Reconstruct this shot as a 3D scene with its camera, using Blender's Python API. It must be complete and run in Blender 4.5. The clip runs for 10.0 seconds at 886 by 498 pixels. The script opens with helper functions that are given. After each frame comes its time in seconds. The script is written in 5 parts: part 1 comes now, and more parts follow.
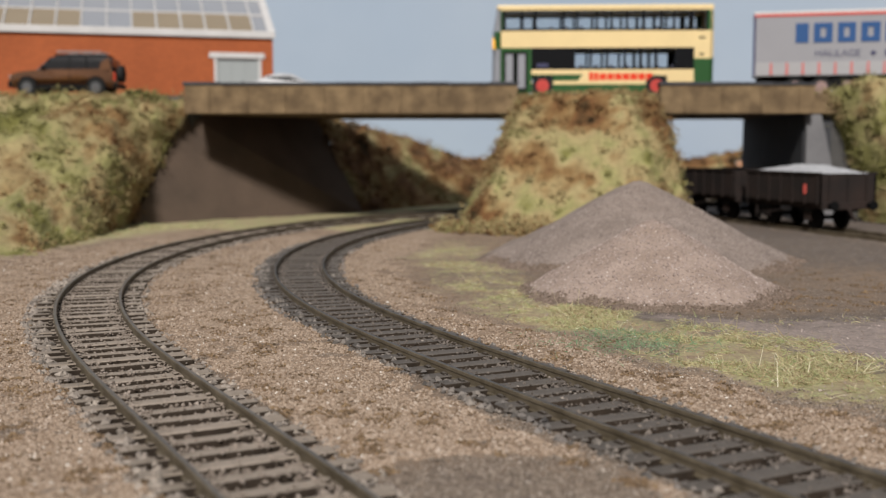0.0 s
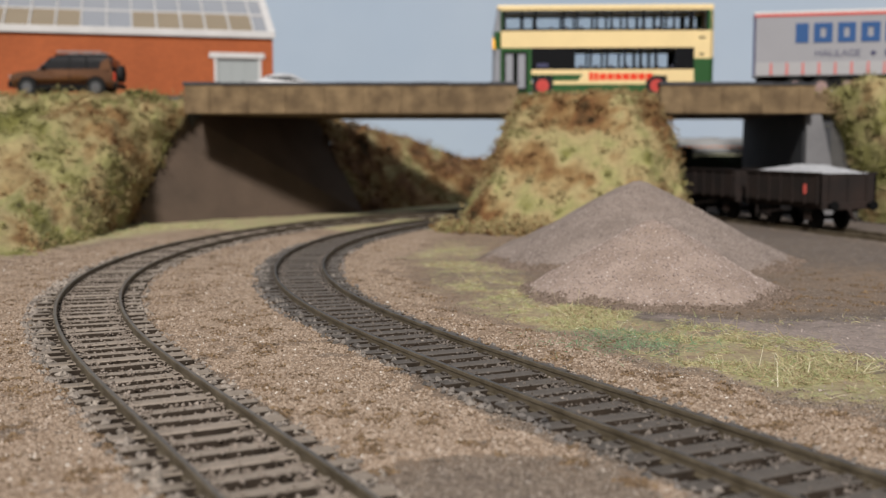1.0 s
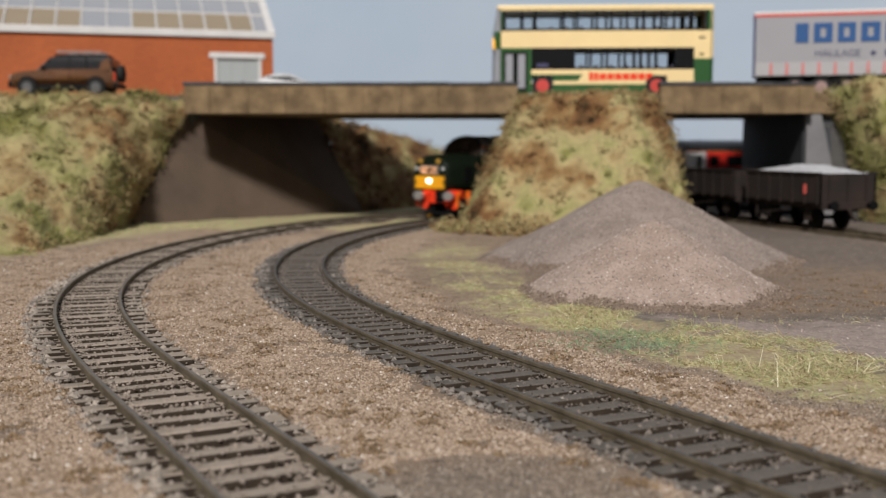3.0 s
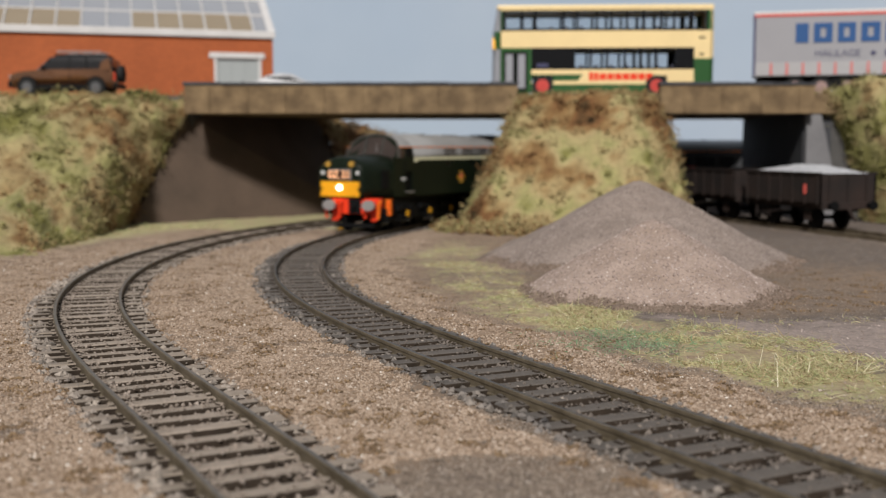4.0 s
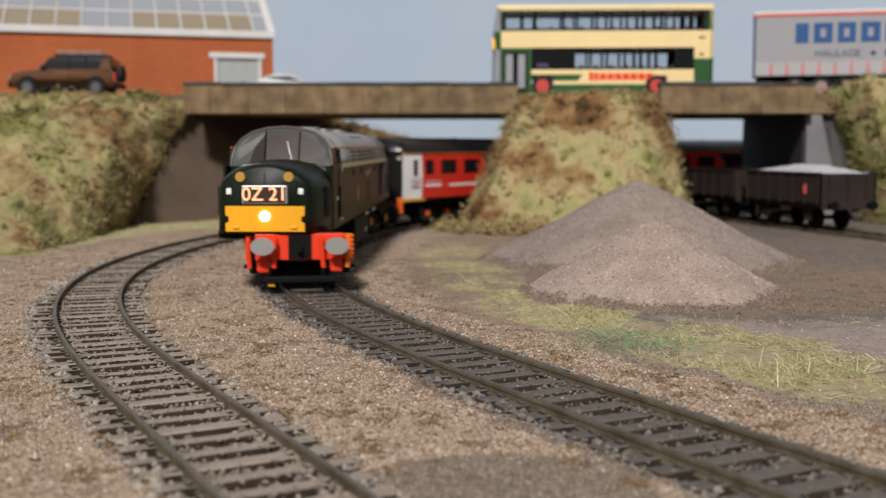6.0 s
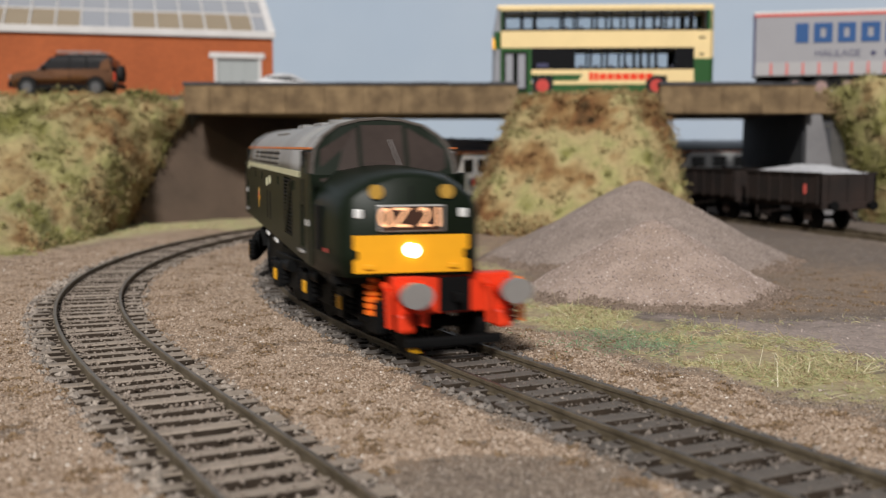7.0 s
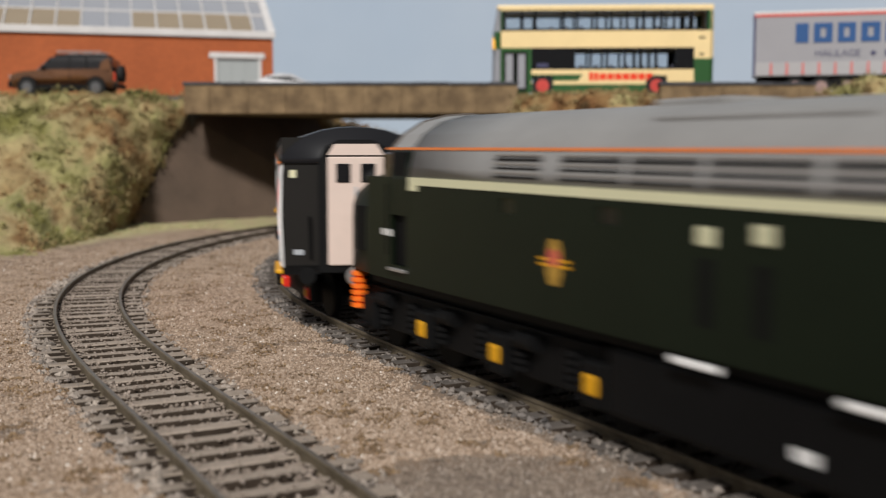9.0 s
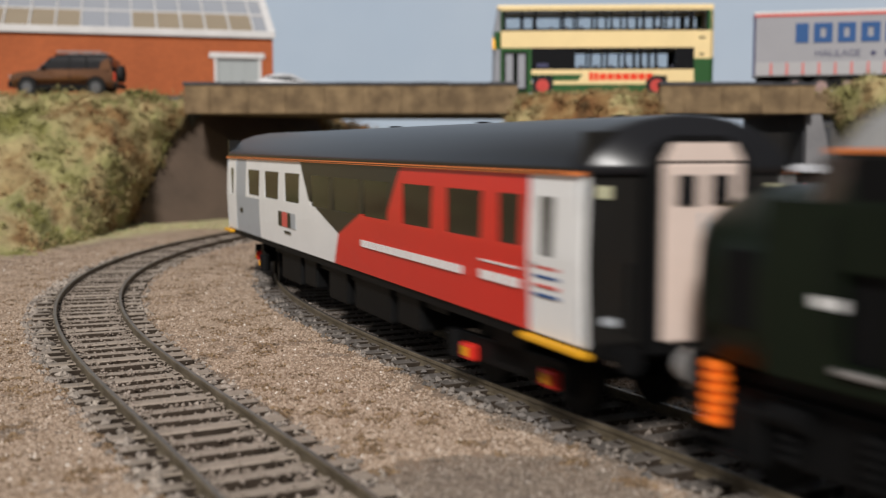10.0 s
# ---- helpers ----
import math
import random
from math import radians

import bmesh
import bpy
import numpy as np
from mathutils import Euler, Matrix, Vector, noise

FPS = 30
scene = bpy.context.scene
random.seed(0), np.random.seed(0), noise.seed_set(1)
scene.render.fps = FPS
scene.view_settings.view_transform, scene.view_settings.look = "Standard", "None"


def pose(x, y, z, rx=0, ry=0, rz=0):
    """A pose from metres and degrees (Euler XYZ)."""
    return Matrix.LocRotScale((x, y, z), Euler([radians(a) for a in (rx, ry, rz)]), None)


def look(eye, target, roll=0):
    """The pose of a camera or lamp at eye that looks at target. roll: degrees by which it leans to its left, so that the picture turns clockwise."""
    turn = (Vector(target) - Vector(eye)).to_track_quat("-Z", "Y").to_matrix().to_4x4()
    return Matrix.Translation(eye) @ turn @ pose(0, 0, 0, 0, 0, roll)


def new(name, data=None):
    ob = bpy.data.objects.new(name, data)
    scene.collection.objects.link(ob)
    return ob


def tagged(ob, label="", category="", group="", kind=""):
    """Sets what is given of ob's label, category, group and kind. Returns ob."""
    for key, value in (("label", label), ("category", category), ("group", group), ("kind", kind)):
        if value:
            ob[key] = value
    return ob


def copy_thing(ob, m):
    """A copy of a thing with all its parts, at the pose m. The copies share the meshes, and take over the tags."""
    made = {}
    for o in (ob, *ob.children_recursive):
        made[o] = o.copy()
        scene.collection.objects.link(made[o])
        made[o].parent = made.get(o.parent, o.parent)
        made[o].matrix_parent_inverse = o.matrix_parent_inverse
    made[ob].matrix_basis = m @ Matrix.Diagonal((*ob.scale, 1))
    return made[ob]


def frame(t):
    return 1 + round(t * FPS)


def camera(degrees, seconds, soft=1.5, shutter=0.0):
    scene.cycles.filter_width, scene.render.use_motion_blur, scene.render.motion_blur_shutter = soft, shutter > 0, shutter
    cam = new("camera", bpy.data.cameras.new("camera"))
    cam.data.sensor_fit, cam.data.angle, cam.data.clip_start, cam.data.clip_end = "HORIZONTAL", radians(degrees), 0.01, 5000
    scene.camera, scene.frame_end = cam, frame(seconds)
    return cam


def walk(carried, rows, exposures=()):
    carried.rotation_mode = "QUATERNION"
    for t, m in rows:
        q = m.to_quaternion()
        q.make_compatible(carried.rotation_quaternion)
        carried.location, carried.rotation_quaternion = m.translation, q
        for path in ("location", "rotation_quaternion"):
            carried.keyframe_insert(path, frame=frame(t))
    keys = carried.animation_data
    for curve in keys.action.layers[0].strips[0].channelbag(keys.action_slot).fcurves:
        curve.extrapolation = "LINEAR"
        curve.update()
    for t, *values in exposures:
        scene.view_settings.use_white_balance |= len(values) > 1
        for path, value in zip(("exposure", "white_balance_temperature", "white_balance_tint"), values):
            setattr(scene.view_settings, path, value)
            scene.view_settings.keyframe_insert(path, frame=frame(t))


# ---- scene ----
MM = 0.001
# the camera stands still on the baseboard, just above rail height
EYE = Vector((0.0, 0.0, 46.475 * MM))
PITCH = 5.332
cam = camera(43.8, 10.0, 1.2, 0.95)
cam.data.dof.use_dof, cam.data.dof.focus_distance, cam.data.dof.aperture_fstop = True, 0.245, 27.0
STAND = pose(EYE.x, EYE.y, EYE.z, 90 - PITCH, 0, 0)
walk(cam, [(0, STAND), (10, STAND)])

# room light: pale even room, broad ceiling lamp up in front of the layout
world = bpy.data.worlds.new("room_light")
scene.world = world
world.use_nodes = True
world.node_tree.nodes["Background"].inputs[0].default_value = (0.97, 0.98, 1.0, 1)
world.node_tree.nodes["Background"].inputs[1].default_value = 0.25
sun = new("room_lamp", bpy.data.lights.new("room_lamp", "SUN"))
sun.data.energy, sun.data.angle, sun.data.color = 4.0, radians(7), (1.0, 0.97, 0.93)
sun.matrix_world = look((-0.13, -0.93, 0.70), (0, 0, 0))
scene.view_settings.exposure = 0.0


# ---- materials ----
def material(name, colour, other=None, scale=300, rough=0.7, metal=0.0, bump=0.0, bump_scale=None, fine=0.25, island=0.0, emit=0.0, coat=0.0, spread=(0.35, 0.65), gloss=0.4):
    """Two colours mixed by noise at two scales, with fine relief. scale is per metre."""
    m = bpy.data.materials.new(name)
    m.use_nodes = True
    nt = m.node_tree
    n, l = nt.nodes, nt.links
    b = n["Principled BSDF"]
    b.inputs["Roughness"].default_value, b.inputs["Metallic"].default_value = rough, metal
    b.inputs["Coat Weight"].default_value = coat
    b.inputs["Specular IOR Level"].default_value = gloss
    co = n.new("ShaderNodeTexCoord")
    big = n.new("ShaderNodeTexNoise")
    big.inputs["Scale"].default_value, big.inputs["Detail"].default_value = scale, 5
    l.new(co.outputs["Object"], big.inputs["Vector"])
    ramp = n.new("ShaderNodeValToRGB")
    ramp.color_ramp.elements[0].position, ramp.color_ramp.elements[1].position = spread
    ramp.color_ramp.elements[0].color = (*colour, 1)
    ramp.color_ramp.elements[1].color = (*(other or [c * 0.8 for c in colour]), 1)
    l.new(big.outputs["Fac"], ramp.inputs["Fac"])
    small = n.new("ShaderNodeTexNoise")
    small.inputs["Scale"].default_value, small.inputs["Detail"].default_value = bump_scale or scale * 6, 3
    l.new(co.outputs["Object"], small.inputs["Vector"])
    hsv = n.new("ShaderNodeHueSaturation")
    l.new(ramp.outputs["Color"], hsv.inputs["Color"])
    mr = n.new("ShaderNodeMapRange")
    mr.inputs["To Min"].default_value, mr.inputs["To Max"].default_value = 1 - fine, 1 + fine
    l.new(small.outputs["Fac"], mr.inputs["Value"])
    out = mr.outputs["Result"]
    if island:
        g = n.new("ShaderNodeNewGeometry")
        mi = n.new("ShaderNodeMapRange")
        mi.inputs["To Min"].default_value, mi.inputs["To Max"].default_value = 1 - island, 1 + island
        l.new(g.outputs["Random Per Island"], mi.inputs["Value"])
        mu = n.new("ShaderNodeMath")
        mu.operation = "MULTIPLY"
        l.new(out, mu.inputs[0])
        l.new(mi.outputs["Result"], mu.inputs[1])
        out = mu.outputs[0]
    l.new(out, hsv.inputs["Value"])
    l.new(hsv.outputs["Color"], b.inputs["Base Color"])
    if bump:
        bp = n.new("ShaderNodeBump")
        bp.inputs["Strength"].default_value, bp.inputs["Distance"].default_value = bump, 0.0006
        l.new(small.outputs["Fac"], bp.inputs["Height"])
        l.new(bp.outputs["Normal"], b.inputs["Normal"])
    if emit:
        l.new(hsv.outputs["Color"], b.inputs["Emission Color"])
        b.inputs["Emission Strength"].default_value = emit
    return m


def zoned(name, rows, scale=900, bump=0.6, rough=0.95, fine=0.45):
    """A surface whose colours come from the mesh's own soil layer, broken up by grain. rows: colours for the layer's values 0..1."""
    m = material(name, (0.3, 0.25, 0.2), None, scale, rough, 0, bump, scale * 1.2, fine)
    n, l = m.node_tree.nodes, m.node_tree.links
    at = n.new("ShaderNodeAttribute")
    at.attribute_name = "soil"
    no = n.new("ShaderNodeTexNoise")
    no.inputs["Scale"].default_value, no.inputs["Detail"].default_value = scale * 0.3, 6
    co = n.new("ShaderNodeTexCoord")
    l.new(co.outputs["Object"], no.inputs["Vector"])
    mr = n.new("ShaderNodeMapRange")
    mr.inputs["To Min"].default_value, mr.inputs["To Max"].default_value = -0.16, 0.16
    l.new(no.outputs["Fac"], mr.inputs["Value"])
    ad = n.new("ShaderNodeMath")
    l.new(at.outputs["Fac"], ad.inputs[0])
    l.new(mr.outputs["Result"], ad.inputs[1])
    ramp = next(x for x in n if x.bl_idname == "ShaderNodeValToRGB")
    el = ramp.color_ramp.elements
    while len(el) < len(rows):
        el.new(0.5)
    for e, (p, c) in zip(el, rows):
        e.position, e.color = p, (*c, 1)
    l.new(ad.outputs[0], ramp.inputs["Fac"])
    return m


M = {}
M["ballast"] = zoned("ballast_ground", [(0.0, (0.37, 0.275, 0.20)), (0.2, (0.23, 0.16, 0.11)), (0.4, (0.125, 0.10, 0.085)), (0.6, (0.30, 0.24, 0.215)), (0.8, (0.33, 0.28, 0.155)), (1.0, (0.39, 0.365, 0.18))])


def add_turf(m, dry, fresh, scale=900):
    """Lets turf grow over a zoned ground where its turf layer says so, ragged at the edges."""
    n, l = m.node_tree.nodes, m.node_tree.links
    at = n.new("ShaderNodeAttribute")
    at.attribute_name = "turf"
    co = n.new("ShaderNodeTexCoord")
    tone, edge = n.new("ShaderNodeTexNoise"), n.new("ShaderNodeTexNoise")
    tone.inputs["Scale"].default_value, tone.inputs["Detail"].default_value = scale * 0.08, 6
    edge.inputs["Scale"].default_value, edge.inputs["Detail"].default_value = scale * 0.5, 4
    for t in (tone, edge):
        l.new(co.outputs["Object"], t.inputs["Vector"])
    green = n.new("ShaderNodeValToRGB")
    green.color_ramp.elements[0].position, green.color_ramp.elements[1].position = 0.35, 0.65
    green.color_ramp.elements[0].color, green.color_ramp.elements[1].color = (*dry, 1), (*fresh, 1)
    l.new(tone.outputs["Fac"], green.inputs["Fac"])
    add = n.new("ShaderNodeMath")
    l.new(at.outputs["Fac"], add.inputs[0])
    l.new(edge.outputs["Fac"], add.inputs[1])
    cover = n.new("ShaderNodeMapRange")
    cover.inputs["From Min"].default_value, cover.inputs["From Max"].default_value = 0.75, 1.3
    l.new(add.outputs[0], cover.inputs["Value"])
    mix = n.new("ShaderNodeMix")
    mix.data_type = "RGBA"
    hsv = next(x for x in n if x.bl_idname == "ShaderNodeHueSaturation")
    l.new(cover.outputs["Result"], mix.inputs["Factor"])
    l.new(hsv.inputs["Color"].links[0].from_socket, mix.inputs[6])
    l.new(green.outputs["Color"], mix.inputs[7])
    l.new(mix.outputs[2], hsv.inputs["Color"])


add_turf(M["ballast"], (0.40, 0.31, 0.19), (0.38, 0.38, 0.18))
M["scenic"] = zoned("scenic_turf", [(0.0, (0.045, 0.028, 0.01)), (0.2, (0.15, 0.07, 0.025)), (0.36, (0.215, 0.13, 0.052)), (0.54, (0.325, 0.255, 0.125)), (0.72, (0.275, 0.25, 0.105)), (0.88, (0.155, 0.145, 0.038)), (1.0, (0.07, 0.062, 0.018))], 260, 0.9, 0.95, 0.4)
M["gravel"] = material("stone_dust", (0.29, 0.232, 0.20), (0.21, 0.165, 0.14), 90, 0.95, 0, 0.8, 1100, 0.35)
M["spill"] = material("spilt_brown_dirt", (0.21, 0.155, 0.12), (0.15, 0.11, 0.085), 90, 0.95, 0, 0.8, 1100, 0.35)
M["gravel_pink"] = material("pink_stone_dust", (0.37, 0.285, 0.24), (0.28, 0.21, 0.17), 90, 0.95, 0, 0.8, 1100, 0.35)
M["clinker"] = material("grey_clinker", (0.22, 0.185, 0.16), (0.30, 0.255, 0.215), 90, 0.9, 0, 0.5, 900, 0.3, 0.4)
M["clinker_dark"] = material("dark_clinker", (0.11, 0.098, 0.092), (0.21, 0.18, 0.155), 90, 0.85, 0, 0.5, 900, 0.3, 0.55)
M["rail_side"] = material("weathered_rail", (0.10, 0.078, 0.05), (0.18, 0.145, 0.10), 200, 0.55, 0.3, 0.3, 1500, 0.3)
M["rail_top"] = material("worn_rail_head", (0.17, 0.145, 0.12), (0.11, 0.095, 0.08), 120, 0.42, 0.35, 0.1, 1500, 0.2)
M["rail_dark"] = material("oiled_rail_head", (0.05, 0.045, 0.042), (0.075, 0.066, 0.06), 120, 0.4, 0.3, 0.1, 1500, 0.2)
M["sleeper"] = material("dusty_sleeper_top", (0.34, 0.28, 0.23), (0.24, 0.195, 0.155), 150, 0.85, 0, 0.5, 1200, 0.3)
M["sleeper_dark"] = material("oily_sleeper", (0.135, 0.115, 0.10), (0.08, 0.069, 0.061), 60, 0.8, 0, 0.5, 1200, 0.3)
# near-black side colour holds the shade of the gaps; the tops are dusty
M["sleeper_shade"] = material("shaded_sleeper_side", (0.05, 0.036, 0.026), (0.03, 0.022, 0.016), 150, 0.9, 0, 0.3, 1200, 0.3, gloss=0.2)
M["concrete"] = material("stained_concrete", (0.22, 0.15, 0.08), (0.11, 0.072, 0.038), 90, 0.9, 0, 0.3, 700, 0.2)
M["slope"] = material("brown_paving_slope", (0.125, 0.086, 0.062), (0.085, 0.06, 0.044), 30, 0.9, 0, 0.3, 600, 0.15)
M["wing"] = material("grey_wing_wall", (0.19, 0.185, 0.19), (0.15, 0.145, 0.15), 40, 0.9, 0, 0.2, 600, 0.1)
# nearly even dark grey for the coping strips and the abutment wall
M["dark_masonry"] = material("dark_grey_masonry", (0.06, 0.06, 0.065), (0.045, 0.045, 0.05), 40, 0.9, 0, 0.2, 600, 0.15)
M["asphalt"] = material("model_road", (0.09, 0.085, 0.08), (0.07, 0.066, 0.062), 80, 0.9, 0, 0.4, 1500, 0.2)
M["sky"] = material("painted_sky", (0.325, 0.395, 0.49), (0.365, 0.425, 0.505), 3, 0.9, 0, 0, 40, 0.02)
M["white"] = material("white_trim", (0.60, 0.58, 0.57), (0.54, 0.52, 0.51), 60, 0.6, 0, 0, 600, 0.05)


# ---- mesh helpers (all lengths below in millimetres) ----
def part(name, bm, mat, parent=None, label="", at=None, smooth=False):
    me = bpy.data.meshes.new(name)
    bm.transform(Matrix.Scale(MM, 4))
    bmesh.ops.recalc_face_normals(bm, faces=bm.faces)
    bm.to_mesh(me)
    bm.free()
    if smooth:
        me.shade_smooth()
    for x in (mat if isinstance(mat, (list, tuple)) else [mat]):
        me.materials.append(x)
    ob = new(name, me)
    ob.parent = parent
    if at is not None:
        ob.matrix_basis = at
    if label:
        tagged(ob, label)
    return ob


def mm(x, y, z, rx=0, ry=0, rz=0):
    return pose(x * MM, y * MM, z * MM, rx, ry, rz)


def thing(name, label, category, at, group="", kind=""):
    ob = new(name)
    ob.empty_display_size = 0.01
    ob.matrix_basis = at
    return tagged(ob, label, category, group, kind)


def box(x0, x1, y0, y1, z0, z1, bev=0.0, seg=2, bm=None):
    made = bm or bmesh.new()
    r = bmesh.ops.create_cube(made, size=1)
    for v in r["verts"]:
        v.co = Vector(((x0 + x1) / 2 + v.co.x * (x1 - x0), (y0 + y1) / 2 + v.co.y * (y1 - y0), (z0 + z1) / 2 + v.co.z * (z1 - z0)))
    if bev:
        edges = {e for v in r["verts"] for e in v.link_edges}
        bmesh.ops.bevel(made, geom=list(edges), offset=bev, segments=seg, affect="EDGES", profile=0.5)
    return made


def rod(a, b, r, seg=12, bm=None, r2=None):
    made = bm or bmesh.new()
    a, b = Vector(a), Vector(b)
    d = b - a
    m = Matrix.Translation((a + b) / 2) @ d.to_track_quat("Z", "Y").to_matrix().to_4x4()
    bmesh.ops.create_cone(made, cap_ends=True, segments=seg, radius1=r, radius2=r if r2 is None else r2, depth=d.length, matrix=m)
    return made


def prism(outline, x0, x1, bm=None, axis="x"):
    """An outline of (across, up) drawn along an axis."""
    made = bm or bmesh.new()
    if axis == "x":
        f = lambda s, p: (s, p[0], p[1])
    elif axis == "y":
        f = lambda s, p: (p[0], s, p[1])
    else:
        f = lambda s, p: (p[0], p[1], s)
    a = [made.verts.new(f(x0, p)) for p in outline]
    b = [made.verts.new(f(x1, p)) for p in outline]
    k = len(outline)
    for i in range(k):
        made.faces.new((a[i], a[(i + 1) % k], b[(i + 1) % k], b[i]))
    made.faces.new(a[::-1])
    made.faces.new(b)
    return made


def loft(rings, bm=None, caps=True, closed=True):
    """Skin through rings of equally many points."""
    made = bm or bmesh.new()
    vs = [[made.verts.new(p) for p in r] for r in rings]
    k = len(rings[0])
    for a, b in zip(vs, vs[1:]):
        for i in range(k if closed else k - 1):
            j = (i + 1) % k
            made.faces.new((a[i], a[j], b[j], b[i]))
    if caps and closed:
        made.faces.new(vs[0][::-1])
        made.faces.new(vs[-1])
    return made


def soil_layer(ob, values, name="soil"):
    at = ob.data.attributes.new(name, "FLOAT", "POINT")
    at.data.foreach_set("value", np.asarray(values, dtype=np.float32))


def fbm(x, y, z, s, octaves=3):
    return noise.fractal(Vector((x / s, y / s, z / s)), 1.0, 2.0, octaves)


# ---- the two running lines: easing curves, each given by a place, a heading and its curvature along the way ----
KNOTS = np.array([-380, -330, -280, -230, -180, -130, -80, -30, 20, 70, 120, 170, 220, 270, 320, 370, 420, 480, 640])
LINES = {"outer": (-117.91, 445.78, 88.307, (60, 60, 3.5, -109.3, -198.3, -241.5, -244.2, -227.4, -210.6, -201.2, -197.7, -197.0, -197.6, -198.4, -199.3, -200.2, -201.1, -202.0, -215)),
         "inner": (-54.87, 466.83, 87.691, (19.1, 8.8, -16.3, -90.7, -186.9, -238.6, -247.4, -241.0, -233.8, -227.4, -220.2, -210.2, -199.7, -194.6, -191.9, -187.2, -184, -190, -225))}


def line_points(which, s0=-560.0, s1=1560.0, step=2.0):
    x0, y0, heading, bend = LINES[which]
    s = np.arange(s0, s1, step)
    zero = int(round(-s0 / step))
    th = np.cumsum(np.interp(s, KNOTS, np.array(bend) * 1e-5)) * step
    th += radians(heading) - th[zero]
    p = np.stack([np.cumsum(np.cos(th)), np.cumsum(np.sin(th))], 1) * step
    return p - p[zero] + (x0, y0), s


PATH = {k: line_points(k) for k in LINES}
RAIL_TOP = 3.0


def on_line(which, s, off=0.0):
    """The place at the arc length s and the way forward (towards the camera's side), off to the outside."""
    p, t = PATH[which]
    x, y = np.interp(s, t, p[:, 0]), np.interp(s, t, p[:, 1])
    x2, y2 = np.interp(s - 1, t, p[:, 0]), np.interp(s - 1, t, p[:, 1])
    d = Vector((x2 - x, y2 - y)).normalized()
    nrm = Vector((d.y, -d.x))
    return Vector((x, y)) + nrm * off, d
# ---- ground ----
SPARSE = np.concatenate([PATH[k][0][::3] for k in PATH])
FRONT = PATH["inner"][0][(PATH["inner"][1] > -470) & (PATH["inner"][1] < 100)]
GX, GY = np.arange(-260, 360, 2.0), np.arange(40, 860, 2.0)
NEAR = np.array([[np.min(np.hypot(SPARSE[:, 0] - x, SPARSE[:, 1] - y)) for x in GX] for y in GY])


def near_line(x, y):
    """Distance from the centre of the nearest running line, looked up in a table with blending."""
    u, v = (x + 260) / 2.0, (y - 40) / 2.0
    i, j = int(u), int(v)
    if not (0 <= i < len(GX) - 1 and 0 <= j < len(GY) - 1):
        return 60.0
    a, b = u - i, v - j
    return float((NEAR[j, i] * (1 - a) + NEAR[j, i + 1] * a) * (1 - b) + (NEAR[j + 1, i] * (1 - a) + NEAR[j + 1, i + 1] * a) * b)


def inner_side(x, y):
    """How far a place lies on the yard's side of the inner line."""
    y0 = min(max(y, 20.0), 560.0)
    i = int(np.argmin(np.abs(FRONT[:, 1] - y0)))
    ahead = FRONT[min(i + 4, len(FRONT) - 1)] - FRONT[max(i - 4, 0)]
    return (x - FRONT[i, 0]) * abs(ahead[1]) / math.hypot(*ahead)


def sst(a, b, x):
    t = min(max((x - a) / (b - a), 0.0), 1.0)
    return t * t * (3 - 2 * t)


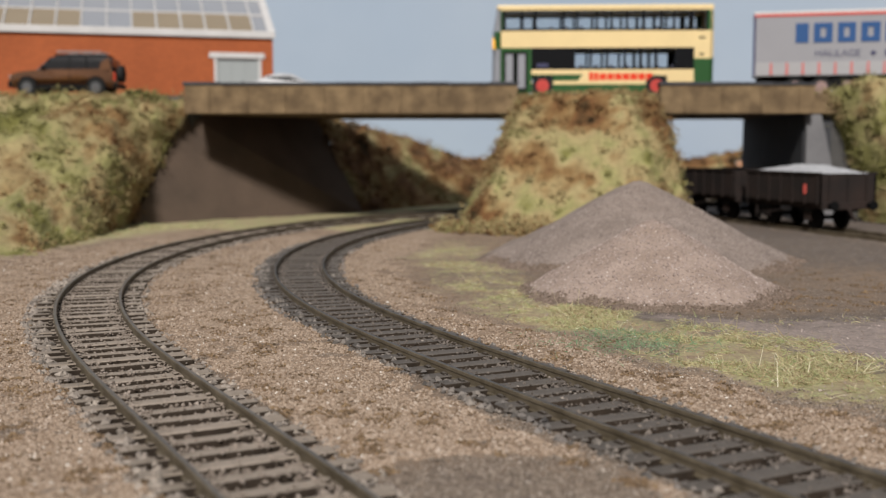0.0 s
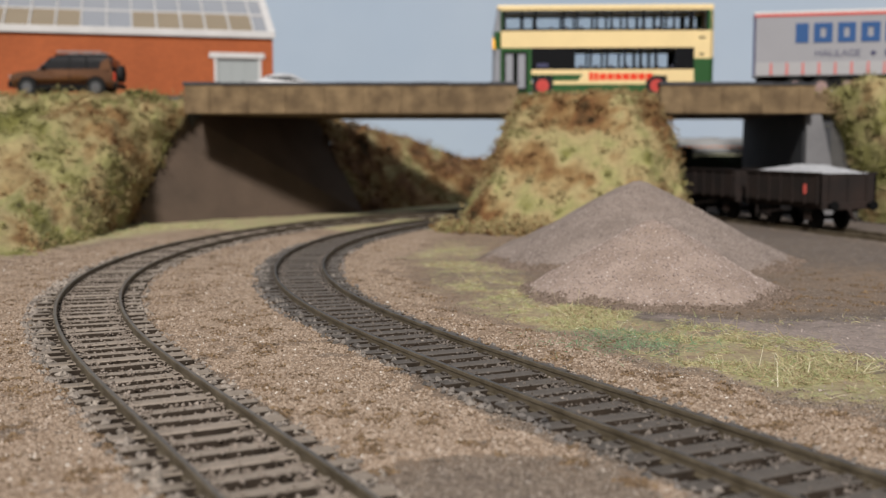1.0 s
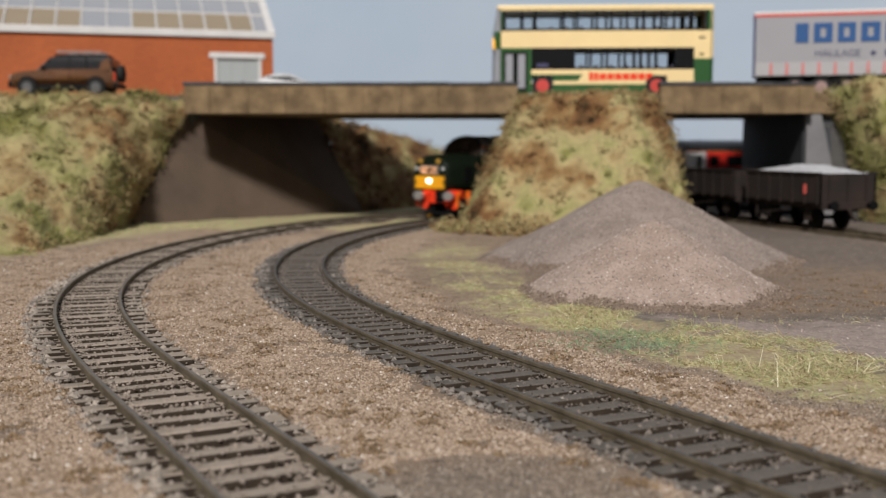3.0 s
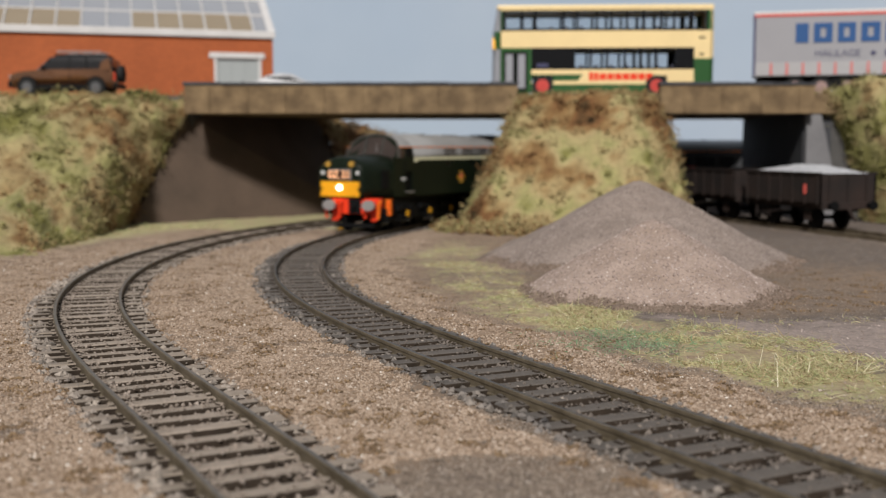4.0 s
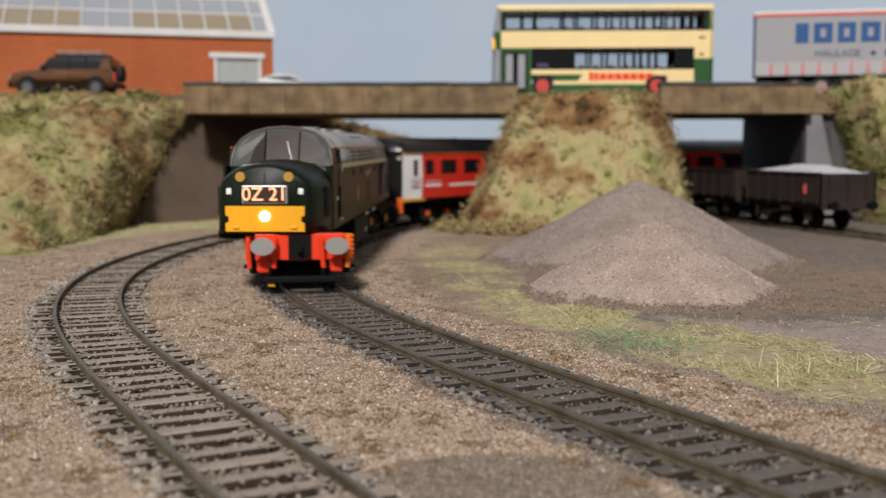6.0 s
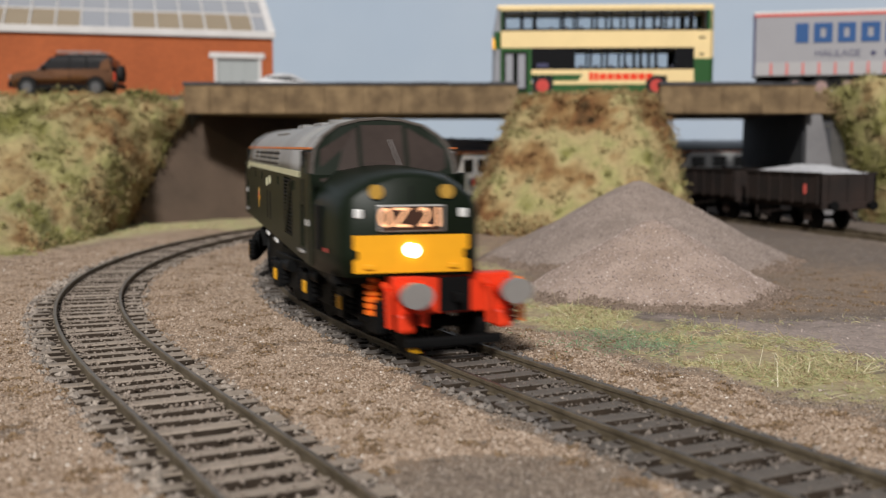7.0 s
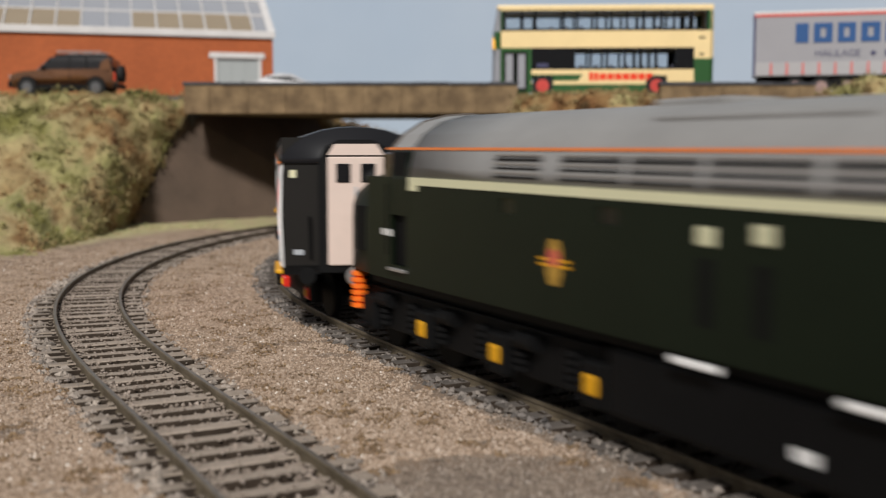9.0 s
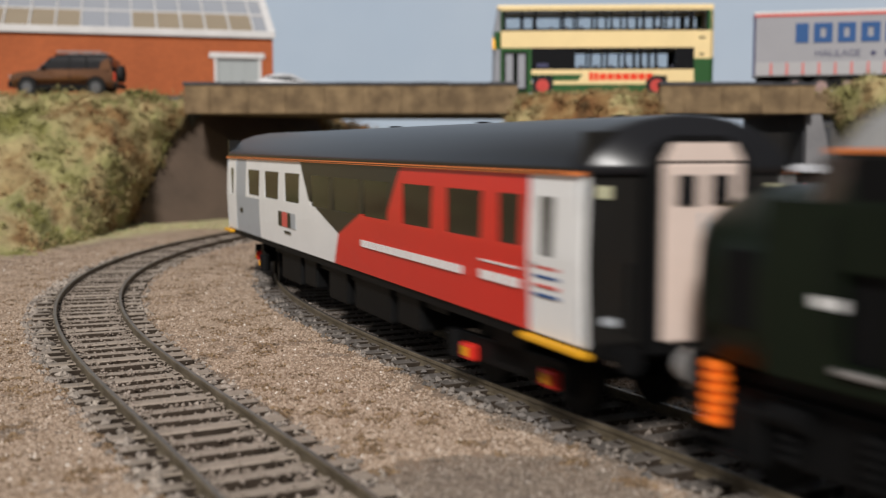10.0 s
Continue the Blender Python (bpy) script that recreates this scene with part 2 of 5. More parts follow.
def soil_layers(x, y, d):
    """The bare soil with painted shade (0 tan ballast, 0.4 dark grey, 0.6 pink-grey yard) and how far turf covers it.
    """
    n = fbm(x, y, 0, 40) * 0.5 + fbm(x, y, 5, 9) * 0.3
    v = 0.07 + 0.08 * n + 0.12 * sst(0.05, 0.5, fbm(x, y, 17, 7))
    # yard to the inner side of the inner line
    inside = inner_side(x, y)
    strip = sst(2, 9, inside + 4 * n) * (1 - sst(270, 370, y))
    v = v * (1 - strip) + (0.15 + 0.05 * n) * strip
    shy = (1 - sst(14, 30, -inside + 5 * n)) * (1 - sst(200, 290, y))
    if inside < 5:
        v = v * (1 - shy) + 0.22 * shy
    yard = sst(62, 82, inside + 9 * n) * sst(0.10, 0.19, x / max(y, 1) + 0.03 * n)
    v = v * (1 - yard) + 0.58 * yard
    # brownish worn earth between the grass and the heap
    worn = sst(30, 60, inside + 10 * n) * (1 - yard) * sst(300, 380, y)
    v = v * (1 - worn) + (0.17 + 0.1 * n) * worn
    g = sst(28, 52, inside + 14 * n) * (1 - sst(66, 92, inside + 18 * n)) * (1 - 0.7 * sst(470, 560, y))
    g *= 1 - 0.35 * sst(300, 390, y)
    g *= 0.5 + 0.5 * sst(-0.35, 0.2, fbm(x, y, 11, 20) + 0.5 * fbm(x, y, 3, 5))
    # dark spill round the stone heap
    ring = 1 - sst(78, 104, math.hypot((x - 88) * 0.95, (y - 388) * 0.9) + 16 * n)
    v = v * (1 - ring) + (0.27 + 0.08 * n) * ring
    # browner dirt towards the siding, darkened further for the wagons' shadow
    far = 0.95 * sst(385, 455, y + 30 * n) * sst(0.1, 0.16, x / max(y, 1))
    v = v * (1 - far) + 0.39 * far
    if y > 600:
        g = max(g, 0.8 * (1 - sst(30, 90, x)))
    # shade below the wagons, painted into the ground along the siding
    under = 1 - sst(20, 34, abs((x - 208) * 0.965 + (y - 566) * 0.26) + 4 * n)
    v = v * (1 - under) + 0.37 * under
    # greyer patch near the front
    grey = 0.85 * (1 - sst(10, 30, math.hypot((x - 5) / 1.0, (y - 136) / 1.1) + 5 * n))
    v = v * (1 - grey) + 0.4 * grey
    g *= 1 - grey
    # ground under the tracks is coloured dark for shade between the sleepers
    if d < 17:
        k = 1 - sst(12, 17, d + 2 * n)
        v = v * (1 - k) + 0.36 * k
        g *= 1 - k
    # turf at the foot of the outer bank
    if x < -120:
        k = sst(10, 50, -x - 150 + 0.25 * (y - 470) + 12 * n) * sst(330, 420, y)
        g = max(g, k)
    return v, g


def soil_value(x, y, d):
    """Both layers in one number, in which grass is 0.9 and more."""
    v, g = soil_layers(x, y, d)
    return v * (1 - g) + 0.95 * g


def ground_height(x, y, d):
    h = 0.5 * fbm(x, y, 1, 30) + 0.35 * fbm(x, y, 2, 5)
    # ballast sits a little lower between the sleepers
    return h * sst(6, 22, d) + 1.2 * sst(9.5, 15.5, d) - 0.3


def axis_steps(lo, hi, fine_lo, fine_hi, fine, coarse):
    out, v = [], lo
    while v < hi:
        out.append(v)
        v += fine if fine_lo <= v <= fine_hi else coarse
    return out + [hi]


def build_ground():
    xs = axis_steps(-1500, 1500, -190, 260, 3.0, 40)
    ys = axis_steps(-600, 1700, 100, 640, 3.0, 40)
    verts, soil, turf = [], [], []
    for y in ys:
        for x in xs:
            d = near_line(x, y) if -200 < x < 300 and 60 < y < 800 else 60
            verts.append((x * MM, y * MM, ground_height(x, y, d) * MM))
            v, g = soil_layers(x, y, d)
            soil.append(v)
            turf.append(g)
    w = len(xs)
    faces = [(j * w + i, j * w + i + 1, (j + 1) * w + i + 1, (j + 1) * w + i) for j in range(len(ys) - 1) for i in range(w - 1)]
    me = bpy.data.meshes.new("ground")
    me.from_pydata(verts, [], faces)
    me.shade_smooth()
    me.materials.append(M["ballast"])
    ob = tagged(new("ground", me), "tan granular ballast ground with grey dirt, painted shade and turf edges", "ground", "", "structure")
    soil_layer(ob, soil)
    soil_layer(ob, turf, "turf")


build_ground()


# ---- banks, cuttings and the road's plateau ----
def bank(name, label, sections, sub=(10, 16), rough=3.0, mat="scenic", seed=0.0, cat="bank", bias=0.0, calm=0.0):
    """A turf slope lofted through cross-sections of equally many points, with a lumpy skin."""
    a = np.array(sections, float)
    u = np.linspace(0, len(a) - 1, (len(a) - 1) * sub[0] + 1)
    v = np.linspace(0, a.shape[1] - 1, (a.shape[1] - 1) * sub[1] + 1)
    grid = np.stack([np.stack([np.interp(v, range(a.shape[1]), np.array([np.interp(uu, range(len(a)), a[:, j, k]) for j in range(a.shape[1])])) for k in range(3)], 1) for uu in u])
    bm, soil = bmesh.new(), []
    ids = []
    for k, r in enumerate(grid):
        row = []
        ease = min(1.0, 0.12 + calm * (len(grid) - 1 - k) / len(grid)) if calm else 1.0
        for p in r:
            x, y, z = p
            f = fbm(x + seed, y, z, 22, 3)
            g = fbm(x, y + seed, z, 6, 2)
            amp = rough * (0.25 if z < 3 else 1) * ease
            row.append(bm.verts.new((x + 0.6 * amp * f, y - amp * f - 0.4 * amp * g, z + 0.5 * amp * g + 0.4 * amp * f)))
            soil.append(0.55 + bias + 0.46 * fbm(x + seed, y, z, 24, 3) + 0.20 * fbm(x, y, z + seed, 7, 3))
        ids.append(row)
    for p, q in zip(ids, ids[1:]):
        for i in range(len(p) - 1):
            bm.faces.new((p[i], p[i + 1], q[i + 1], q[i]))
    ob = part(name, bm, M[mat], None, "", None, True)
    tagged(ob, label, cat, "", "structure")
    soil_layer(ob, soil)
    return ob


bank("bank_west", "lumpy yellow-green turf embankment with brown patches", [
    [(-560, 330, -1), (-590, 430, 25), (-620, 560, 60), (-640, 640, 77), (-640, 700, 78)],
    [(-260, 395, -1), (-285, 480, 22), (-310, 580, 60), (-325, 638, 74), (-330, 690, 76)],
    [(-176, 452, -1), (-205, 535, 24), (-228, 612, 62), (-240, 648, 74), (-245, 690, 76)],
    [(-174, 540, -1), (-180, 585, 26), (-188, 630, 60), (-192, 655, 73), (-195, 690, 76)],
    [(-183, 640, -1), (-176, 658, 24), (-165, 674, 52), (-154, 679, 72), (-151, 702, 77.8)],
], (14, 9), 7.5, seed=3.0, bias=0.06, calm=9.0)

bank("bank_behind", "rough brown and green turf cutting side behind the bridge", [
    [(-60, 768, -1), (-72, 780, 24), (-82, 792, 50), (-92, 800, 68), (-110, 830, 72)],
    [(-36, 806, -1), (-50, 818, 24), (-58, 830, 46), (-66, 842, 62), (-90, 870, 66)],
    [(0, 862, -1), (-12, 874, 20), (-18, 886, 38), (-26, 900, 52), (-50, 920, 54)],
    [(40, 912, -1), (32, 925, 14), (24, 940, 28), (14, 955, 37), (-10, 975, 38)],
    [(100, 968, -1), (95, 982, 10), (90, 1000, 20), (84, 1015, 26), (70, 1035, 27)],
    [(210, 1030, -1), (208, 1042, 10), (206, 1055, 20), (204, 1066, 26), (200, 1090, 27)],
    [(330, 1060, -1), (330, 1072, 20), (330, 1085, 36), (330, 1096, 46), (330, 1115, 47)],
    [(520, 1070, -1), (520, 1082, 20), (520, 1095, 40), (520, 1106, 52), (520, 1125, 53)],
], (8, 6), 4.0, seed=11.0, bias=-0.22)

bank("pier_mound", "tall turf-covered mound between the two bridge spans", [
    [(106, 748, -1), (104, 744, 25), (102, 740, 60), (100, 736, 76), (96, 726, 78)],
    [(70, 712, -1), (72, 711, 30), (76, 710, 60), (79, 709, 76), (95, 722, 78)],
    [(8, 622, -1), (22, 637, 30), (37, 650, 60), (45, 657, 75), (90, 700, 78)],
    [(12, 592, -1), (26, 606, 24), (41, 627, 55), (48, 644, 75), (90, 690, 77)],
    [(60, 575, -1), (64, 596, 22), (68, 622, 54), (72, 642, 76), (90, 690, 77)],
    [(120, 580, -1), (116, 600, 24), (110, 622, 56), (106, 643, 76), (92, 690, 77)],
    [(138, 606, -1), (133, 618, 28), (127, 632, 58), (120, 646, 75), (94, 690, 77)],
    [(144, 660, -1), (139, 662, 30), (132, 664, 60), (125, 666, 76), (95, 700, 78)],
    [(136, 748, -1), (133, 745, 30), (128, 742, 60), (122, 738, 76), (98, 728, 78)],
], (10, 9), 2.8, seed=23.0, bias=-0.05)

bank("bank_east", "steep mossy turf embankment at the bridge's end", [
    [(236, 800, -1), (234, 790, 30), (232, 780, 60), (230, 770, 77), (260, 770, 78)],
    [(256, 667, -1), (248, 667, 30), (236, 667, 60), (226, 667, 78), (262, 700, 79)],
    [(260, 650, -1), (252, 653, 30), (241, 656, 62), (232, 659, 80), (262, 690, 80)],
    [(272, 622, -1), (264, 630, 32), (253, 640, 66), (247, 646, 87), (265, 690, 84)],
    [(330, 590, -1), (330, 604, 32), (330, 620, 66), (330, 632, 87), (330, 680, 84)],
    [(620, 560, -1), (620, 576, 32), (620, 600, 66), (620, 616, 86), (620, 680, 82)],
], (9, 7), 4.0, seed=37.0, bias=0.14)


def slab(name, label, outline, z0, z1, mat, cat):
    ob = part(name, prism(outline, z0, z1, None, "z"), mat)
    return tagged(ob, label, cat, "", "structure")


slab("plateau_west", "flat grey model road surface on the embankment", [(-1200, 690), (-156, 690), (-120, 800), (-85, 835), (-130, 900), (-1200, 900)], 0, 77.5, M["asphalt"], "road")
slab("plateau_east", "flat grey model road surface beyond the bridge", [(234, 668), (640, 680), (640, 790), (234, 803)], 0, 77.5, M["asphalt"], "road")


def bridge():
    b = thing("road_bridge", "stained brown concrete girder bridge with dark parapet edge", "bridge", mm(0, 0, 0))
    part("deck", box(-152, 236, 662, 790, 66, 77.6), M["concrete"], b)
    # fascia girders in two lengths with a coping and thin joint ribs
    for x0, x1 in ((-152.5, 44), (128, 219)):
        part("girder", box(x0, x1, 654, 661.5, 65.6, 82.2, 0.4), M["concrete"], b)
        x = x0 - 0.6
        while x < x1:
            e = min(x + 22.3, x1 + 0.4)
            part("coping", box(x, e, 653 + random.uniform(-0.2, 0.2), 662.5, 82.2, 83.9 + random.uniform(-0.25, 0.3), 0.3), M["dark_masonry"], b, "dark coping strip")
            x += 22.5
        x = x0 + 14
        while x < x1 - 8:
            part("rib", box(x, x + 1.1, 653.1, 654.2, 66, 82.1, 0.2), M["concrete"], b)
            x += 22.5
    part("girder", box(-152.5, 236, 790.5, 798, 65.6, 82.2, 0.4), M["concrete"], b)
    # sloped paving under the west end
    bm = bmesh.new()
    q = [(-181, 638, -1), (-55, 768, -1), (-90, 802, 66), (-160, 690, 66)]
    back = [(x - 14, y + 14, z) for x, y, z in q]
    loft([q, back], bm)
    part("sloped_abutment", bm, M["slope"], b, "brown paved abutment slope")
    part("abutment", box(217, 234, 668, 802, -1, 66), M["dark_masonry"], b, "dark vertical abutment wall")
    bm = prism([(217.5, -1), (242, -1), (224, 74), (217.5, 74)], 663, 667.5, None, "y")
    part("wing_wall", bm, M["wing"], b, "pale grey wing wall")


bridge()


def backdrop():
    pts = [(x, 1085 + 0.09 * x) for x in (-1500, -700, -200, 200, 700, 1500)]
    bm = bmesh.new()
    front = [(x, y) for x, y in pts]
    back = [(x, y + 8) for x, y in pts]
    loft([[(*front[i], -5), (*front[i], 520), (*back[i], 520), (*back[i], -5)] for i in range(len(pts))], bm)
    ob = part("backdrop", bm, M["sky"])
    tagged(ob, "board painted as pale blue hazy sky", "backdrop", "", "structure")


backdrop()


# ---- tracks ----
RAIL_PROFILE = [(-0.34, 3.0), (-0.46, 2.88), (-0.46, 2.3), (-0.26, 2.0), (-0.26, 1.0), (-0.55, 0.8), (-0.55, 0.5), (0.55, 0.5), (0.55, 0.8), (0.26, 1.0), (0.26, 2.0), (0.46, 2.3), (0.46, 2.88), (0.34, 3.0)]


def track(which, s0, s1, label, wood="sleeper"):
    tr = thing("railway_track", label, "track", mm(0, 0, 0), "running lines")
    ss = np.arange(s0, s1, 4.0)
    prof = RAIL_PROFILE
    for off in (8.6, -8.6):
        rings = []
        for s in ss:
            p, d = on_line(which, s, off)
            n = Vector((d.y, -d.x))
            rings.append([(p.x + n.x * a, p.y + n.y * a, z) for a, z in prof])
        bm = loft(rings)
        for f in bm.faces:
            f.material_index = 1 if all(v.co.z > 2.95 for v in f.verts) else 0
        part("rail", bm, [M["rail_side"], M["rail_top" if wood == "sleeper" else "rail_dark"]], tr)
    # one sleeper mesh with its four chairs, then an object for each
    meshes = []
    for k in range(3):
        bm = box(-14.4, 14.4, -1.9, 1.9, -2.4, 1.35, 0.2, 1)
        for o in (8.6, -8.6):
            for e in (-1.5, 1.5):
                box(o + e * 0.75 - 0.5, o + e * 0.75 + 0.5, -0.9, 0.9, 1.3, 1.7, 0.15, 1, bm)
        for v in bm.verts:
            v.co += Vector([random.uniform(-0.12, 0.12) for _ in range(3)])
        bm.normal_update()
        # upward faces keep the sleeper's own colour, the rest get painted gap shade
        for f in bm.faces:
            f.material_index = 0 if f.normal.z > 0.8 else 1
        o = part("sleeper", bm, [M[wood], M["sleeper_shade"]], tr)
        meshes.append(o.data)
        bpy.data.objects.remove(o)
    s, i = s0 + 3.6, 0
    while s < s1 - 2:
        p, d = on_line(which, s, random.uniform(-0.3, 0.3))
        o = new("sleeper", meshes[i % 3])
        o.parent = tr
        o.matrix_basis = mm(p.x, p.y, random.uniform(-0.15, 0.1), 0, 0, math.degrees(math.atan2(d.y, d.x)) - 90 + random.uniform(-1.5, 1.5))
        s += 7.2
        i += 1
    return tr


track("outer", -420, 800, "curved weathered model track with brown sleepers")
track("inner", -420, 1450, "curved weathered model track, inner line with dark sleepers", "sleeper_dark")


# ---- heap of stone dust ----
def heap_parts(x, y):
    """The two cones: the older grey one behind, the pinker one before it."""
    wob = 1 + 0.07 * fbm(x, y, 7, 26)
    a = 35.0 - 0.55 * wob * math.sqrt((x - 79) ** 2 + (y - 446) ** 2 + 16)
    b = 25.6 - 0.60 * wob * math.sqrt((x - 66) ** 2 + (y - 346) ** 2 + 12)
    return a, b


def heap_height(x, y):
    a, b = heap_parts(x, y)
    k = 0.5
    m = k * math.log(math.exp(max(a, -30) / k) + math.exp(max(b, -30) / k))
    foot = 2.0 * math.log(1 + math.exp(min(m / 2.0, 40)))
    return foot - 0.25 + 0.35 * fbm(x, y, 9, 4)


def heap():
    bm = bmesh.new()
    xs, ys = np.arange(-20, 200, 1.7), np.arange(270, 520, 1.7)
    ids = [[bm.verts.new((x, y, heap_height(x, y))) for x in xs] for y in ys]
    for p, q in zip(ids, ids[1:]):
        for i in range(len(p) - 1):
            if max(v.co.z for v in (p[i], p[i + 1], q[i], q[i + 1])) > 0.2:
                bm.faces.new((p[i], p[i + 1], q[i + 1], q[i]))
    bmesh.ops.delete(bm, geom=[v for v in bm.verts if not v.link_faces], context="VERTS")
    for f in bm.faces:
        c = f.calc_center_median()
        f.material_index = 2 if c.z + 1.6 * fbm(c.x, c.y, 4, 9) < 2.6 else 1 if heap_parts(c.x, c.y)[1] > heap_parts(c.x, c.y)[0] else 0
    ob = part("gravel_heap", bm, [M["gravel"], M["gravel_pink"], M["spill"]], None, "", None, True)
    tagged(ob, "twin-peaked heap of pinkish grey stone dust on the yard", "gravel heap", "", "stuff")


heap()


# ---- paints for vehicles ----
def paint(name, c, rough=0.4, metal=0.0, coat=0.0, var=0.93, fine=0.05, gloss=0.3):
    return material(name, c, [k * var for k in c], 40, rough, metal, 0.0, 500, fine, 0, 0, coat, gloss=gloss)


M["rim_grey"] = paint("worn_grey_rim", (0.10, 0.085, 0.075), 0.45)
M["green"] = paint("dark_green_paint", (0.0064, 0.0108, 0.0056), 0.40, 0, 0, 0.8, 0.1, 0.15)
M["grey_roof"] = paint("mid_grey_roof", (0.27, 0.265, 0.26), 0.5, 0, 0, 0.85, 0.1)
M["cream"] = paint("pale_cream_band", (0.62, 0.60, 0.40), 0.5)
M["orange"] = paint("orange_line", (0.75, 0.22, 0.06), 0.5)
M["yellow"] = paint("warning_yellow", (0.80, 0.36, 0.012), 0.45)
M["axle_yellow"] = paint("axlebox_yellow", (0.70, 0.34, 0.01), 0.5)
M["black"] = paint("frame_black", (0.0035, 0.0035, 0.0038), 0.65, 0, 0, 0.7, 0.3, 0.15)
M["red"] = paint("beam_red", (0.75, 0.045, 0.012), 0.45)
M["pipe_orange"] = paint("pipe_orange", (0.85, 0.16, 0.012), 0.5)
M["steel"] = paint("buffer_steel", (0.42, 0.40, 0.39), 0.4, 0.6)
M["glass_dark"] = paint("dark_window_glass", (0.008, 0.008, 0.009), 0.12)
# brown base colour stands in for reflections and the cab behind the glass
M["cab_glass"] = paint("brown_reflection_cab_glass", (0.045, 0.032, 0.027), 0.12, 0, 0, 0.8, 0.2, 0.5)
M["panel_white"] = paint("carriage_white", (0.78, 0.77, 0.76), 0.35)
M["panel_red"] = paint("carriage_red", (0.62, 0.028, 0.018), 0.35)
M["panel_black"] = paint("carriage_black", (0.014, 0.013, 0.012), 0.3)
M["panel_grey"] = paint("carriage_grey", (0.36, 0.38, 0.41), 0.4)
M["roof_black"] = paint("black_roof", (0.010, 0.010, 0.012), 0.3)
M["gangway"] = paint("pale_gangway_door", (0.62, 0.50, 0.44), 0.6)
M["rust"] = material("rusty_wagon", (0.011, 0.007, 0.006), (0.022, 0.012, 0.009), 60, 0.85, 0, 0.3, 700, 0.3)
M["lamp_on"] = material("lit_headlamp", (1.0, 0.93, 0.78), (1.0, 0.93, 0.78), 10, 0.4, emit=5.0)
M["code_on"] = material("lit_headcode", (1.0, 0.52, 0.28), (0.95, 0.48, 0.25), 10, 0.5, emit=0.8)
M["code_back"] = paint("headcode_blind", (0.05, 0.022, 0.014), 0.4)
M["bus_cream"] = paint("bus_cream", (0.78, 0.60, 0.31), 0.35, 0, 0.3)
M["bus_green"] = paint("bus_green", (0.022, 0.085, 0.022), 0.35, 0, 0.3)
M["amber"] = material("lit_amber_display", (0.95, 0.50, 0.06), (0.9, 0.45, 0.05), 40, 0.5, emit=0.25)
M["brass"] = paint("dull_brass", (0.42, 0.24, 0.04), 0.45)
M["hub_red"] = paint("dull_red_hub", (0.50, 0.055, 0.045), 0.55)
M["hub_pale"] = paint("pinkish_hub", (0.30, 0.20, 0.19), 0.6)
M["tyre"] = paint("tyre_rubber", (0.014, 0.014, 0.014), 0.8)
M["bronze"] = paint("metallic_bronze_paint", (0.27, 0.125, 0.062), 0.24, 0.7, 0.8)
M["car_glass"] = paint("tinted_car_glass", (0.018, 0.017, 0.018), 0.1, 0, 0, 0.9, 0.05, 0.6)
M["alloy"] = paint("grey_alloy", (0.14, 0.14, 0.145), 0.35, 0.5)
M["silver"] = paint("silver_paint", (0.42, 0.42, 0.43), 0.4, 0.0, 0.0)
M["curtain"] = paint("grey_curtain", (0.29, 0.285, 0.305), 0.5, 0, 0, 0.95)
M["blue"] = paint("sign_blue", (0.018, 0.075, 0.22), 0.5)
M["navy"] = paint("sign_navy", (0.05, 0.05, 0.11), 0.5)
M["strap"] = paint("curtain_strap_red", (0.55, 0.16, 0.15), 0.6)
M["pale_red"] = paint("trailer_red", (0.58, 0.10, 0.08), 0.5)
M["roof_pane"] = paint("rooflight_grey", (0.28, 0.285, 0.31), 0.3)
M["blind"] = paint("beige_blind", (0.27, 0.215, 0.15), 0.6)
M["door_grey"] = paint("door_pale_grey", (0.34, 0.36, 0.36), 0.5)
M["stone_load"] = material("pale_stone_load", (0.48, 0.48, 0.50), (0.36, 0.36, 0.38), 300, 0.9, 0, 0.8, 1500, 0.3)
M["hem"] = paint("pale_hem", (0.36, 0.35, 0.36), 0.5)
M["seat"] = paint("dark_seat", (0.05, 0.05, 0.07), 0.8)


def clear_glass():
    m = bpy.data.materials.new("clear_window")
    m.use_nodes = True
    b = m.node_tree.nodes["Principled BSDF"]
    b.inputs["Base Color"].default_value = (0.85, 0.88, 0.9, 1)
    b.inputs["Roughness"].default_value = 0.02
    b.inputs["Transmission Weight"].default_value = 1.0
    b.inputs["IOR"].default_value = 1.05
    return m


M["glass"] = clear_glass()


